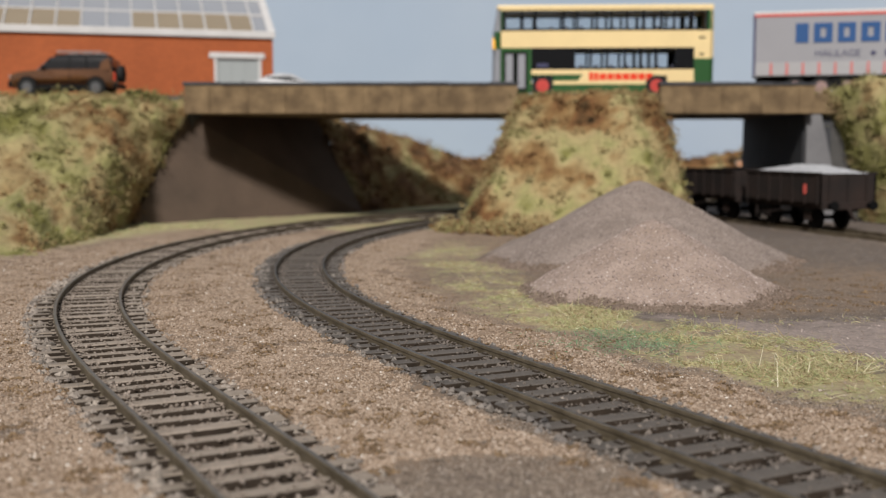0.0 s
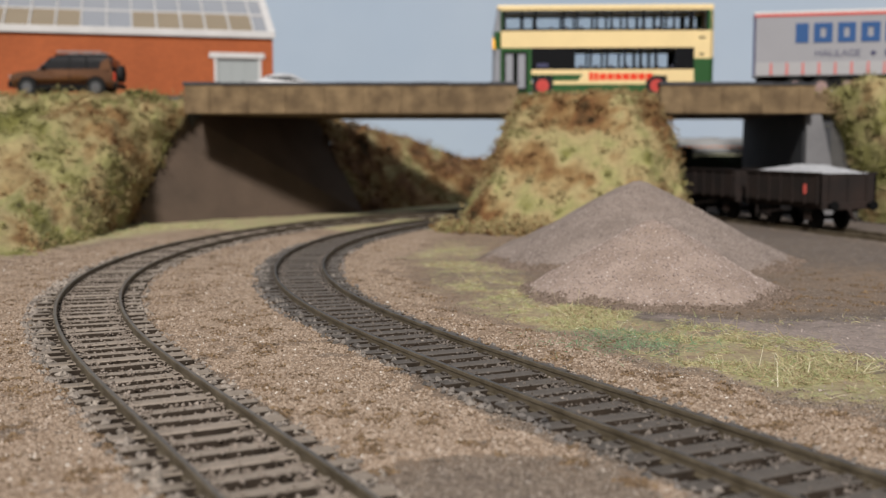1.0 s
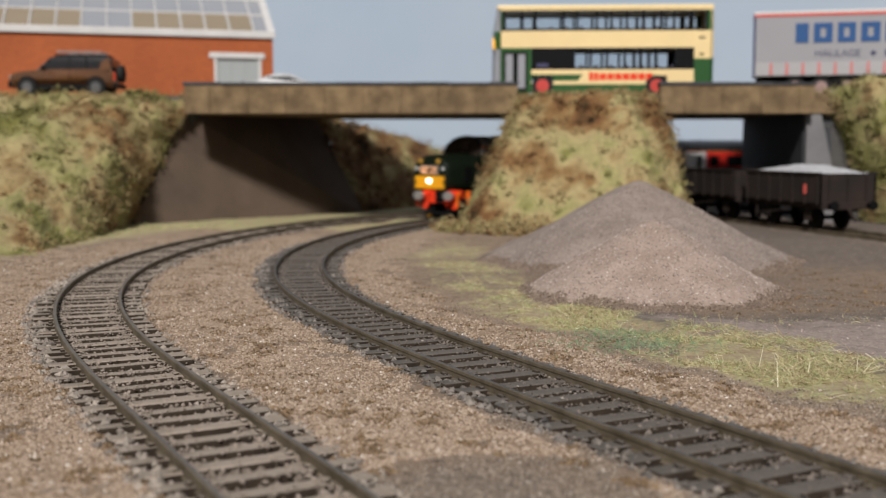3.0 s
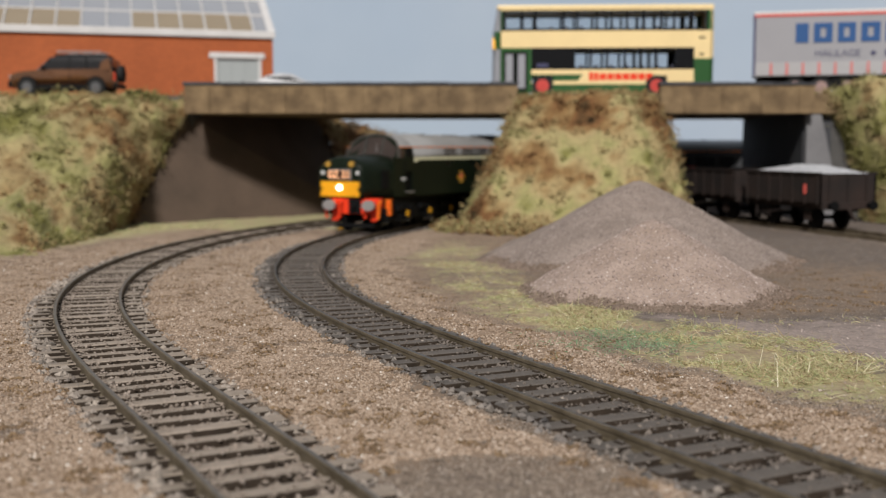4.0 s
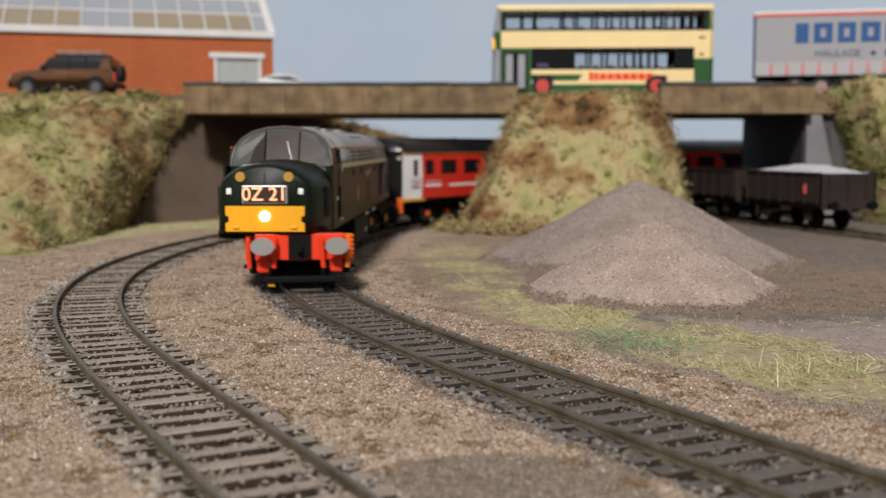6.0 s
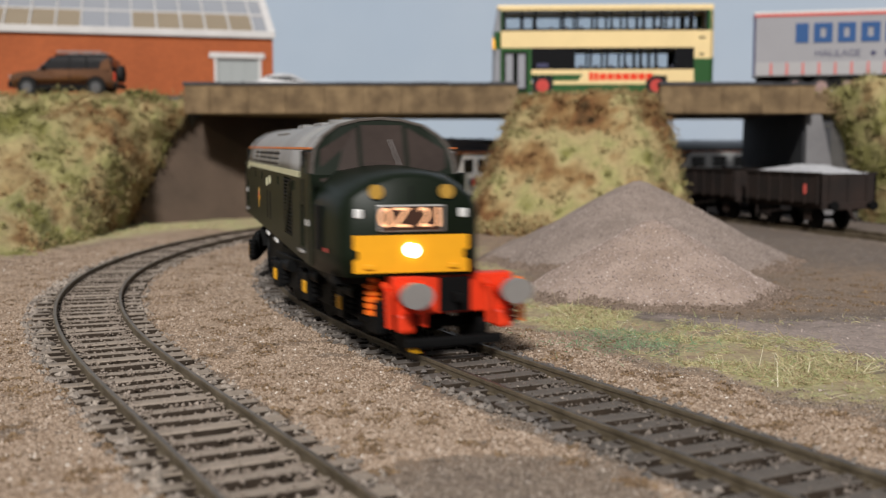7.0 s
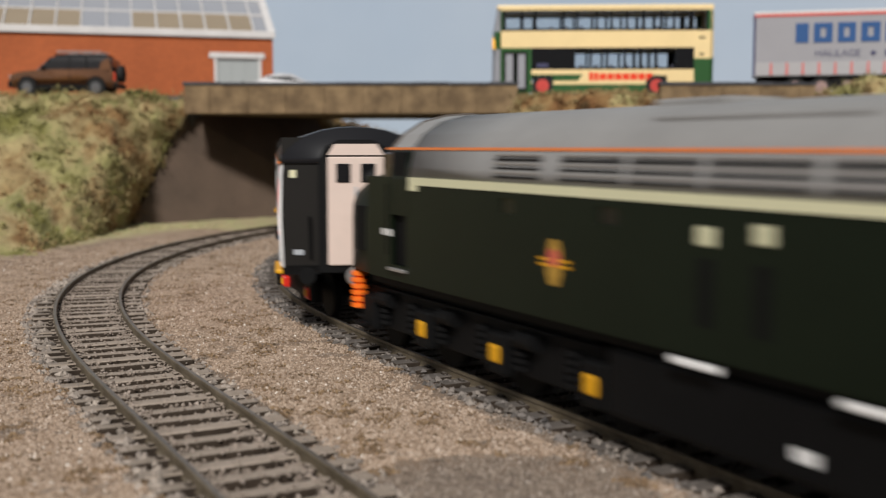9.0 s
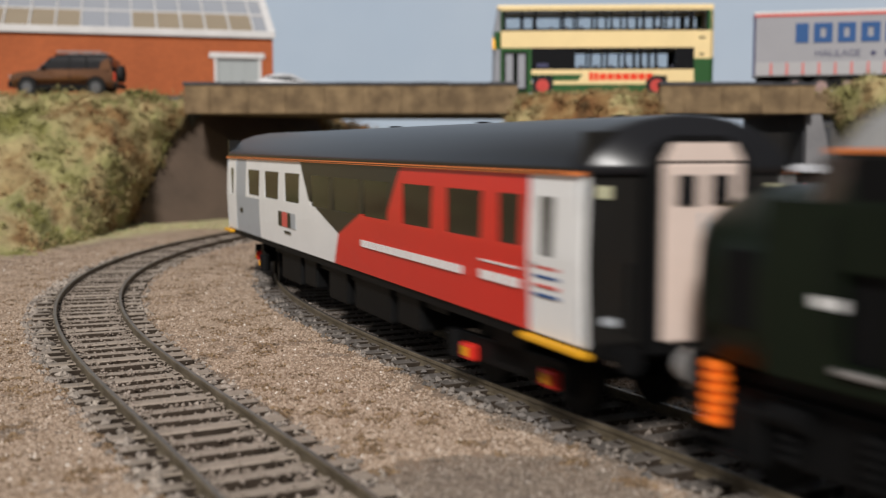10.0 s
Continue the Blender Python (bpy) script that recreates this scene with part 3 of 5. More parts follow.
def plate(x0, x1, z0, z1, holes, y, thick, colour=None, cuts=(), lean=None):
    """A side wall in the x-z plane with openings cut right through it; colour(x, z) gives the paint's slot; cuts are lines where paints meet."""
    xs = sorted({x0, x1, *[h[0] for h in holes], *[h[1] for h in holes]})
    zs = sorted({z0, z1, *[h[2] for h in holes], *[h[3] for h in holes]})
    bm, vs = bmesh.new(), {}
    def vert(x, z):
        if (x, z) not in vs:
            vs[(x, z)] = bm.verts.new((x, y, z))
        return vs[(x, z)]
    for a, b in zip(xs, xs[1:]):
        for c, d in zip(zs, zs[1:]):
            mx, mz = (a + b) / 2, (c + d) / 2
            if any(h[0] < mx < h[1] and h[2] < mz < h[3] for h in holes):
                continue
            bm.faces.new((vert(a, c), vert(b, c), vert(b, d), vert(a, d)))
    for (ax, az), (bx, bz) in cuts:
        d = Vector((bx - ax, 0, bz - az))
        bmesh.ops.bisect_plane(bm, geom=bm.verts[:] + bm.edges[:] + bm.faces[:], plane_co=(ax, y, az), plane_no=Vector((d.z, 0, -d.x)).normalized())
    if colour:
        for f in bm.faces:
            c = f.calc_center_median()
            f.material_index = colour(c.x, c.z)
    r = bmesh.ops.extrude_face_region(bm, geom=bm.faces[:])
    for v in [g for g in r["geom"] if isinstance(g, bmesh.types.BMVert)]:
        v.co.y += thick
    if lean:
        for v in bm.verts:
            v.co.y += lean(v.co.x, v.co.z)
    return bm


def inside(poly, x, z):
    hit = False
    for (ax, az), (bx, bz) in zip(poly, poly[1:] + poly[:1]):
        if (az > z) != (bz > z) and x < (bx - ax) * (z - az) / (bz - az) + ax:
            hit = not hit
    return hit


def lettering(name, text, size, mat, parent, at, depth=0.15):
    cu = bpy.data.curves.new(name, "FONT")
    cu.body, cu.size, cu.extrude, cu.align_x, cu.align_y = text, size * MM, depth * MM, "CENTER", "CENTER"
    tmp = bpy.data.objects.new(name, cu)
    scene.collection.objects.link(tmp)
    me = bpy.data.meshes.new_from_object(tmp.evaluated_get(bpy.context.evaluated_depsgraph_get()))
    bpy.data.objects.remove(tmp)
    me.materials.clear()
    me.materials.append(mat)
    ob = new(name, me)
    ob.parent = parent
    ob.matrix_basis = at
    return ob


def wheel_pair(parent, x, r, half=7.2, mat="black"):
    bm = rod((x, -half - 1.6, r), (x, -half + 0.6, r), r, 24)
    rod((x, half - 0.6, r), (x, half + 1.6, r), r, 24, bm)
    rod((x, -half, r), (x, half, r), 1.2, 8, bm)
    part("wheelset", bm, M[mat], parent)


def pivot(bog, x, sx):
    """Set a bogie's origin on its pin, x from the middle, and turn it round for the rear end."""
    for o in (bog, *bog.children_recursive):
        o.data.transform(Matrix.Translation((-x * MM, 0, 0)))
    bog.matrix_basis = mm(sx * x, 0, 0, 0, 0, 0 if sx == 1 else 180)


# ---- diesel locomotive ----
HALF = [(17.8, 17.0), (17.8, 37.0), (17.55, 39.5), (16.7, 43.0), (14.6, 45.7), (10.8, 48.1), (5.4, 49.4), (0.0, 49.8)]


def roof_ring(x, shear=0.0, base=37.5, grow=0.0, slim=1.0):
    pts = [(17.8, base)] + [p for p in HALF if p[1] > base + 0.5]
    ring = [(p[0] + grow, p[1] + grow * 0.6) for p in pts]
    full = ring + [(-a, z) for a, z in reversed(ring[:-1])]
    return [(x - shear * max(z - 38, 0), a * slim, z) for a, z in full]


def locomotive():
    lo = thing("diesel_locomotive", "dark green diesel locomotive with grey roof and small yellow warning panels", "locomotive", mm(0, 0, 0))
    holes = [(89.5, 96.6, 20, 37.4), (-96.6, -89.5, 20, 37.4), (50, 70.5, 20.5, 35.4)]
    wins = [(-53.4, -49.6), (-26, -21.6), (30.8, 35.4), (72, 77)]
    holes_r = holes + [(a, b, 32.6, 35.0) for a, b in wins]
    for y, th in ((-17.8, 0.8), (17.8, -0.8)):
        flip = -1 if y > 0 else 1
        hs = [(min(flip * a, flip * b), max(flip * a, flip * b), c, d) for a, b, c, d in holes_r]
        side = part("body_side", plate(-108, 108, 17, 37.4, hs, y, th), M["green"], lo)
        for a, b in wins:
            part("side_window", box(min(flip * a, flip * b), max(flip * a, flip * b), y + 0.3 * flip, y + 0.7 * flip, 32.6, 35), M["glass_dark"], side)
        for sx, d0, d1 in ((1, 89.5, 96.6), (-1, -96.6, -89.5)):
            d0, d1 = min(flip * d0, flip * d1), max(flip * d0, flip * d1)
            part("cab_door", box(d0, d1, y + 1.4 * flip - 0.3, y + 1.4 * flip + 0.3, 20, 37.4), M["black"], side, "recessed dark cab door")
            part("door_step", box(d0, d1, y - 0.5 * flip - 0.3, y - 0.5 * flip + 0.6, 18.9, 19.5, 0.1), M["steel"], side)
            rail_x = (d0 if abs(d0) > abs(d1) else d1) * 1.009
            part("handrail", rod((rail_x, y - 0.5 * flip, 22), (rail_x, y - 0.5 * flip, 36), 0.16, 6), M["black"], side)
        # bodyside grille: backing and slanting slats, crossed by a dark brace
        g0, g1 = (50, 70.5) if flip == 1 else (-70.5, -50)
        part("grille_backing", box(g0, g1, y + 1.0 * flip - 0.2, y + 1.0 * flip + 0.2, 20.5, 35.4), M["black"], side)
        for i in range(15):
            z = 20.9 + i * 0.97
            part("grille_slat", box(g0, g1, y + 0.25 * flip - 0.3, y + 0.25 * flip + 0.3, z, z + 0.5), M["black"], side)
        bm = bmesh.new()
        a, b = (g0 + 2, g1 - 1) if flip == 1 else (g1 - 2, g0 + 1)
        yy = y - 0.1 * flip
        loft([[(a, yy - .25, 21), (a + 4 * flip, yy - .25, 21), (b, yy - .25, 34.5), (b - 3 * flip, yy - .25, 34.5)], [(a, yy + .25, 21), (a + 4 * flip, yy + .25, 21), (b, yy + .25, 34.5), (b - 3 * flip, yy + .25, 34.5)]], bm)
        part("grille_brace", bm, M["green"], side)
        # cream band, boiler-room hatches with their steps, white sill plates
        part("cream_band", box(-88, 88, y - 0.2, y + 0.2, 36.1, 37.55), M["cream"], side)
        part("band_end", box(-88 if flip == 1 else 84.5, -84.5 if flip == 1 else 88, y - 0.25, y + 0.25, 35.0, 36.1), M["cream"], side)
        for hx in (-3.2, 6.8):
            part("filler_plate", box(flip * hx - 1.35, flip * hx + 1.35, y - 0.3, y + 0.3, 31.4 + 0.08 * hx, 33.8 + 0.08 * hx, 0.15), M["cream"], side)
            part("step_recess", box(flip * hx - 1.3, flip * hx + 1.3, y - 0.08, y + 0.08, 21, 29.6), M["black"], side)
        for hx in (-5.2, 23.4):
            part("sill_plate", box(flip * hx - 4.6, flip * hx + 4.6, y - 0.1, y + 0.5, 15.4, 16.4, 0.2), M["panel_white"], side, "pale white sill plate")
        # crest as plain shapes
        crest = part("crest", prism([(flip * -37.3 + a, z) for a, z in ((-1.0, 22.4), (1.0, 22.4), (1.9, 24.2), (1.6, 27.6), (0.9, 29.4), (-0.9, 29.4), (-1.6, 27.6), (-1.9, 24.2))], y - 0.15, y + 0.15, None, "y"), M["brass"], side, "plain gold and red emblem")
        part("emblem_bar", box(flip * -37.3 - 4, flip * -37.3 + 4, y - 0.18, y + 0.18, 26.1, 26.5), M["axle_yellow"], crest)
        part("emblem_bar", box(flip * -37.3 - 4, flip * -37.3 + 4, y - 0.18, y + 0.18, 25.2, 25.6), M["axle_yellow"], crest)
        part("emblem_wheel", rod((flip * -37.3, y - 0.22, 26.6), (flip * -37.3, y + 0.22, 26.6), 1.45, 16), M["pale_red"], crest)
        for nx in (102.6, -98.4):
            part("number_plate", box(flip * nx - 2.1, flip * nx + 2.1, y - 0.12, y + 0.12, 25.7, 27.0), M["panel_white"], side, "white number bar")
        part("nose_plate", box(flip * 121 - 1.5, flip * 121 + 1.5, y * 0.915 - 0.1, y * 0.915 + 0.1, 21.4, 22.2), M["pale_red"], side)
    # roof in one curved piece, rounded towards the cabs
    bm = loft([roof_ring(x) for x in (-88, -60, -30, 0, 30, 60, 88)])
    roof = part("roof", bm, M["grey_roof"], lo, "", None, True)
    for y in (-1, 1):
        for x0, x1 in ((-56, -42), (-36.5, -21), (-19.5, -5), (-3.5, 14), (16, 32.5)):
            for i in range(6):
                z = 38.3 + i * 0.72
                w = 17.85 - (z - 37) * 0.17
                part("louvre", box(x0 * -y if y < 0 else -x1, x1 if y < 0 else -x0, y * w - 0.25, y * w + 0.25, z, z + 0.34), M["steel" if i % 2 else "black"], roof)
        part("orange_line", box(-100, 101, y * 16.75 - 0.16, y * 16.75 + 0.16, 42.75, 43.25), M["orange"], roof)
        part("roof_seam", box(-20, 18, y * 12.6 - 0.2, y * 12.6 + 0.2, 47.0, 47.45), M["grey_roof"], roof)
    bm = box(-30, -14, -5, 5, 49.0, 50.4, 0.4)
    part("exhaust_hatch", bm, M["grey_roof"], roof)
    part("fan_grille", rod((62, 0, 49.0), (62, 0, 50.3), 7, 28), M["grey_roof"], roof)
    part("roof_panel", box(20, 40, -6, 6, 49.0, 50.1, 0.3), M["grey_roof"], roof)
    part("floor", box(-110, 126, -15.5, 15.5, 15.2, 17.6), M["black"], lo)
    # cabs and noses
    for sx in (1, -1):
        turn = mm(0, 0, 0, 0, 0, 0 if sx == 1 else 180)
        bm = loft([roof_ring(88.2, 0, 30, 0.05), roof_ring(96, 0, 30, 0.05), roof_ring(102, 0.42, 30, 0.05, 0.93)])
        for f in bm.faces:
            f.material_index = 1 if len(f.verts) == 4 and f.calc_center_median().z > 42.8 else 0
        cab = part("cab", bm, [M["green"], M["grey_roof"]], lo, "", turn, False)
        # windscreen of three panes on the sloping front
        def screen(y0, y1, za0, za1, zb0, zb1):
            f = lambda y, z, o: (102 - 0.42 * max(z - 38, 0) + o, y * 0.93, z)
            q = [(y0, za0), (y1, zb0), (y1, zb1), (y0, za1)]
            return loft([[f(y, z, -0.3) for y, z in q], [f(y, z, 0.25) for y, z in q]])
        for q in ((-5.2, 5.2, 38.6, 48.3, 38.6, 48.3), (6.0, 15.6, 38.2, 48.0, 35.4, 42.6), (-15.6, -6.0, 35.4, 42.6, 38.2, 48.0)):
            part("windscreen", screen(*q), M["cab_glass"], cab)
        for yy in (-5.6, 5.6):
            part("window_bar", rod((102.1, yy, 38.2), (98.0, yy, 48.2), 0.3, 6), M["green"], cab)
        rim = [(102.05 - 0.42 * max(z - 38, 0), a * 0.935, z) for a, z in [p for p in HALF if p[1] > 36]]
        rim = rim + [(x, -a, z) for x, a, z in reversed(rim[:-1])]
        bm = bmesh.new()
        for q, w in zip(rim, rim[1:]):
            rod(q, w, 0.42, 6, bm)
        part("screen_rim", bm, M["rim_grey"], cab, "pale worn rim round the windscreen")
        part("wiper", rod((102.4, 3.4, 39.2), (99.9, 1.6, 45), 0.12, 6), M["steel"], cab)
        for y in (-1, 1):
            part("cab_side_window", box(96.6, 100.6, y * 16.9 - 0.35, y * 16.9 + 0.5, 37.0, 42.2, 0.3), M["cab_glass"], cab)
            part("door_window", box(89.8, 95.6, y * 17.3 - 0.4, y * 17.3 + 0.5, 37.6, 42.4, 0.2), M["black"], cab)
        rings = []
        for x, w, h, b in ((96, 17.6, 39.0, 17), (108, 17.5, 38.8, 17), (116, 16.9, 38.5, 17), (122, 16.0, 38.3, 17), (126.5, 15.1, 38.1, 17), (129, 14.3, 37.8, 17), (130.4, 13.5, 37.3, 17), (131, 12.6, 36.7, 17)):
            half = [(w, b), (w, 22), (w, 28), (w - 0.2, 30.8), (w - 1.0, 33.0), (w - 3.1, 35.3 - (39 - h) * 0.4), (w - 6.6, h - 1.0), (w * 0.26, h + 0.1), (0, h + 0.4)]
            ring = half + [(-a, z) for a, z in reversed(half[:-1])]
            rings.append([(x, a, z) for a, z in ring])
        nose = part("nose", loft(rings), M["green"], lo, "rounded green nose", turn, True)
        # yellow panel with nibbled corners, wrapped round the front
        out = [(-12.0, 17.8), (12.0, 17.8), (12.0, 20.3), (11.0, 20.8), (11.0, 22.2), (12.0, 22.7), (12.0, 25.5), (-12.0, 25.5), (-12.0, 22.7), (-11.0, 22.2), (-11.0, 20.8), (-12.0, 20.3)]
        panel = part("warning_panel", prism(out, 130.6, 131.35), M["yellow"], nose, "bright yellow warning panel")
        part("headlamp", rod((131.2, 0, 22.4), (132.0, 0, 22.4), 1.5, 24), M["lamp_on" if sx == 1 else "steel"], nose, "lit round headlamp" if sx == 1 else "round headlamp")
        for yy in (-8.8, 8.8):
            part("lamp_bracket", box(131.2, 131.9, yy - 1, yy + 1, 18.6, 19.6, 0.2), M["yellow"], nose)
        part("headcode_frame", box(130.7, 131.5, -6.9, 6.9, 26.1, 31.7, 0.35), M["steel"], nose)
        part("headcode_blind", box(131.1, 131.65, -6.3, 6.3, 26.5, 31.3), M["code_back"], nose)
        if sx == 1:
            lettering("headcode", "0Z 21", 5.7, M["code_on"], nose, mm(131.7, 0, 28.9, 90, 0, 90))
        for yy in (-7.3, 7.3):
            part("lamp_disc", rod((129.5, yy, 34.3), (131.6, yy, 34.3), 1.5, 18), M["brass"], nose, "dull amber marker disc")
        for yy in (-10.9, 10.9):
            part("marker_light", box(130.2, 131.3, yy - 0.85, yy + 0.85, 28.9, 30.9, 0.4), M["panel_white"], nose)
        for yy in (-1, 1):
            part("nose_grille", box(111.5, 118, yy * 17.0 - 0.35, yy * 17.0 + 0.35, 21.5, 31.0, 0.15), M["black"], nose, "dark grille panel on the nose side")
        part("nose_seam", box(131, 131.2, -0.15, 0.15, 31.9, 35.4), M["black"], nose)
        if sx == -1:
            # the rear nose is shorter
            nose.matrix_basis = mm(-21.2, 0, 0, 0, 0, 180) @ Matrix.Diagonal((0.8, 1, 1, 1))
        # bogie: long plate frame, four axles, boxes, springs and brake gear
        bog = part("bogie", box(30, 128 if sx == 1 else 124, -13.2, -12.0, 5.0, 13.6, 0.4), M["black"], lo, "black plate bogie frame")
        # buffer beam: red cowls, steel heads, pipes
        beam = part("buffer_beam", box(126, 130.5, -13.4, 13.4, 9.0, 17.0, 0.3), M["red" if sx == 1 else "black"], bog, "red buffer beam" if sx == 1 else "black buffer beam")
        part("drawhook_pocket", box(130.9, 131.5, -3.4, 3.4, 9.4, 16.6), M["black"], bog)
        part("drawhook", box(131, 134, -0.7, 0.7, 11.5, 13.5, 0.3), M["black"], bog)
        for yy in (-11.0, 11.0):
            tip = 137.4 if sx == 1 else 131.0
            bf = part("buffer", rod((129, yy, 13.9), (tip, yy, 13.9), 2.3, 20, None, 1.7), M["red" if sx == 1 else "black"], bog)
            bm = rod((tip - 0.1, 0, 0), (tip + 1.2, 0, 0), 2.6, 28)
            for v in bm.verts:
                v.co.y *= 1.35
                v.co += Vector((0, yy, 13.9))
            part("buffer_head", bm, M["steel"], bog)
            if sx == -1:
                continue
            part("snow_plough", box(130.4, 132.4, yy - 1.9, yy + 1.9, 5.4, 9.6, 0.8), M["red"], bog)
            for k, oy in enumerate((-4.4, 3.6)):
                bm = rod((131, yy + oy, 15.5), (133.4, yy + oy, 14.6), 0.75, 10)
                rod((133.4, yy + oy, 14.6), (133.2, yy + oy * 0.9, 7.0), 0.75, 10, bm)
                part("brake_pipe", bm, M["pipe_orange" if k and yy > 0 else "red"], bog)
        for yy in (-15.6, 15.6):
            rings = []
            for z in (8.2, 9.6, 11, 12.4, 13.8, 15.2):
                for h, r in ((0.0, 1.1), (0.25, 1.75), (0.95, 1.75), (1.2, 1.1)):
                    rings.append([(123 + r * math.cos(a * math.pi / 7), yy * 0.97 + r * math.sin(a * math.pi / 7), z + h) for a in range(14)])
            bm = loft(rings)
            part("sand_pipe", bm, M["pipe_orange"], bog, "orange stacked pipe fitting")
        part("plough_blade", box(130, 132, -11, 11, 2.2, 4.2, 0.4), M["black"], bog)
        part("lifeguard", box(129, 131, -9.6, -7.6, 1.2, 2.4), M["axle_yellow"], bog)
        if sx == -1:
            for o in bog.children_recursive:
                o.data.transform(Matrix.Translation((-4 * MM, 0, 0)))
        part("bogie_side", box(30, 128 if sx == 1 else 124, 12.0, 13.2, 5.0, 13.6, 0.4), M["black"], bog)
        part("bogie_beam", box(34, 124 if sx == 1 else 120, -12, 12, 9, 15.2), M["black"], bog)
        for i, ax in enumerate((39.0, 69.6, 99.6, 122.5) if sx == 1 else (31.0, 59.5, 88.0, 114)):
            r = 7.4 if i < 3 else 5.9
            wheel_pair(bog, ax, r)
            for y in (-1, 1):
                part("axlebox", box(ax - 3.1, ax + 3.1, y * 14 - 1.3, y * 14 + 1.3, 4.4, 11.6, 0.5), M["black"], bog)
                if i < 3:
                    part("axlebox_cover", box(ax - 1.55, ax + 1.55, y * 15.0 - 0.7, y * 15.0 + 0.7, 6.3, 9.7, 0.65, 3), M["axle_yellow"], bog, "yellow axlebox cover")
                for o in (-6.5, 6.5):
                    bm = bmesh.new()
                    for q in range(5):
                        rod((ax + o, y * 13.9, 6.2 + q * 1.25), (ax + o, y * 13.9, 7.0 + q * 1.25), 1.35, 10, bm)
                    part("spring", bm, M["black"], bog)
        for y in (-1, 1):
            for x in (50.6, 78.7, 107):
                part("brake_cylinder", rod((x - 3, y * 14.2, 11.4), (x + 3, y * 14.2, 11.4), 1.5, 12), M["black"], bog)
            part("step", box(112, 117, y * 16.5 - 1, y * 16.5 + 1, 5.2, 5.9, 0.1), M["black"], bog)
        pivot(bog, 69.0, sx)
    part("fuel_tank", box(-27, 27, -15.5, 15.5, 4.2, 15, 1.2), M["black"], lo)
    for y in (-1, 1):
        part("tank_plate", box(y * -12 - 1.6, y * -12 + 1.6, y * 15.6 - 0.15, y * 15.6 + 0.15, 7.2, 8.8), M["panel_white"], lo)
    return lo


# ---- carriages ----
def carriage():
    co = thing("passenger_carriage", "red, white and black passenger carriage with a glossy black roof", "carriage", mm(0, 0, 0), "carriages of the train")
    L, SIDE = 128.0, 18.0
    tip = (9, 22.5)
    black = [(-30, 41), (-18, 29.5), tip, (26, 28.2), (45, 29.8), (53, 41)]
    def colour(x, z):
        if x > 111:
            return 0
        if inside(black, x, z):
            return 2
        if x < -112:
            return 0
        if x < -97 or (x < -84 and z < 26):
            return 3
        edge = 4 + (9 - 4) * (z - 15) / 7.5
        return 1 if x > edge else 0
    cuts = [((-30, 41), (-18, 29.5)), ((-18, 29.5), tip), (tip, (26, 28.2)), ((26, 28.2), (45, 29.8)), ((45, 29.8), (53, 41)), (tip, (4, 15)), ((111, 15), (111, 40)), ((-97, 15), (-97, 40)), ((-112, 15), (-112, 40))]
    wins = [(-93, -77), (-69, -52), (-44, -28), (-16, 1), (4.5, 25), (28, 45), (54, 70), (77.5, 93), (100, 108)]
    for flip in (1, -1):
        # flip 1: the side towards local -y; -1 is the same side seen mirrored
        holes = [(a, b, 27.9, 36.0) for a, b in wins] + [(115, 119, 27, 36), (-121, -117, 27, 36)]
        bm = plate(-L, L, 15, 39.6, holes, -SIDE, 0.7, colour, cuts, lambda x, z: 0.012 * (z - 27) ** 2 * 0.3)
        if flip == -1:
            for v in bm.verts:
                v.co.y = -v.co.y
        y = -SIDE * flip
        side = part("carriage_side", bm, [M["panel_white"], M["panel_red"], M["panel_black"], M["panel_grey"]], co)
        for a, b, c, d in holes:
            part("window", box(a, b, y + 0.35 * flip - 0.12, y + 0.35 * flip + 0.12, c, d), M["glass_dark"], side)
        part("orange_line", box(-L, L, y + 0.2 * flip - 0.25, y + 0.2 * flip + 0.25, 39.3, 39.9), M["orange"], side)
        for a, b in ((109.5, 129.5), (-129.5, -119)):
            part("step_board", box(a, b, y - 0.9, y + 0.9, 13.6, 14.6, 0.3), M["axle_yellow"], side, "yellow step board")
        for dx in (111.4, 127.2, -112.4, -126.4):
            part("door_seam", box(dx - 0.12, dx + 0.12, y - 0.1 + 0.3 * flip, y + 0.1 + 0.3 * flip, 15.5, 38.8), M["panel_grey"], side)
        part("door_handle", box(113, 113.8, y - 0.4, y + 0.6, 25.6, 26.1, 0.1), M["steel"], side)
        # unreadable lines of writing as bars, the emblem as plain shapes
        x = 27.0
        while x < 84:
            w = random.uniform(2.2, 5.2)
            part("text_bar", box(x, min(x + w, 85), y - 0.08, y + 0.08, 21.0, 22.5), M["panel_white"], side)
            x += w + 0.7
        part("text_line", box(93, 108, y - 0.08, y + 0.08, 24.2, 24.5), M["panel_white"], side)
        for x0, x1 in ((93, 97.5), (98.2, 103), (103.8, 108)):
            part("text_bar", box(x0, x1, y - 0.08, y + 0.08, 21.2, 22.7), M["panel_white"], side)
        for i, z in enumerate((25, 23.6, 22.2, 20.8)):
            part("notice_bar", box(113, 121, y - 0.05 + 0.1 * flip, y + 0.1 + 0.1 * flip, z, z + 0.5), M["pale_red" if i % 2 == 0 else "blue"], side)
        for x0, x1, c in ((-52, -47.6, "panel_black"), (-47.4, -41.5, "pale_red"), (-41.3, -37.5, "panel_black"), (-37.3, -32, "panel_grey")):
            part("emblem", box(x0, x1, y - 0.08 + 0.1 * flip, y + 0.08 + 0.1 * flip, 20.6, 24.8), M[c], side)
        part("emblem", box(-45, -38, y - 0.08 + 0.1 * flip, y + 0.08 + 0.1 * flip, 18.8, 19.5), M["panel_black"], side)
        part("number_plate", box(-106, -102, y - 0.08 + 0.1 * flip, y + 0.08 + 0.1 * flip, 21.5, 23), M["panel_black"], side)
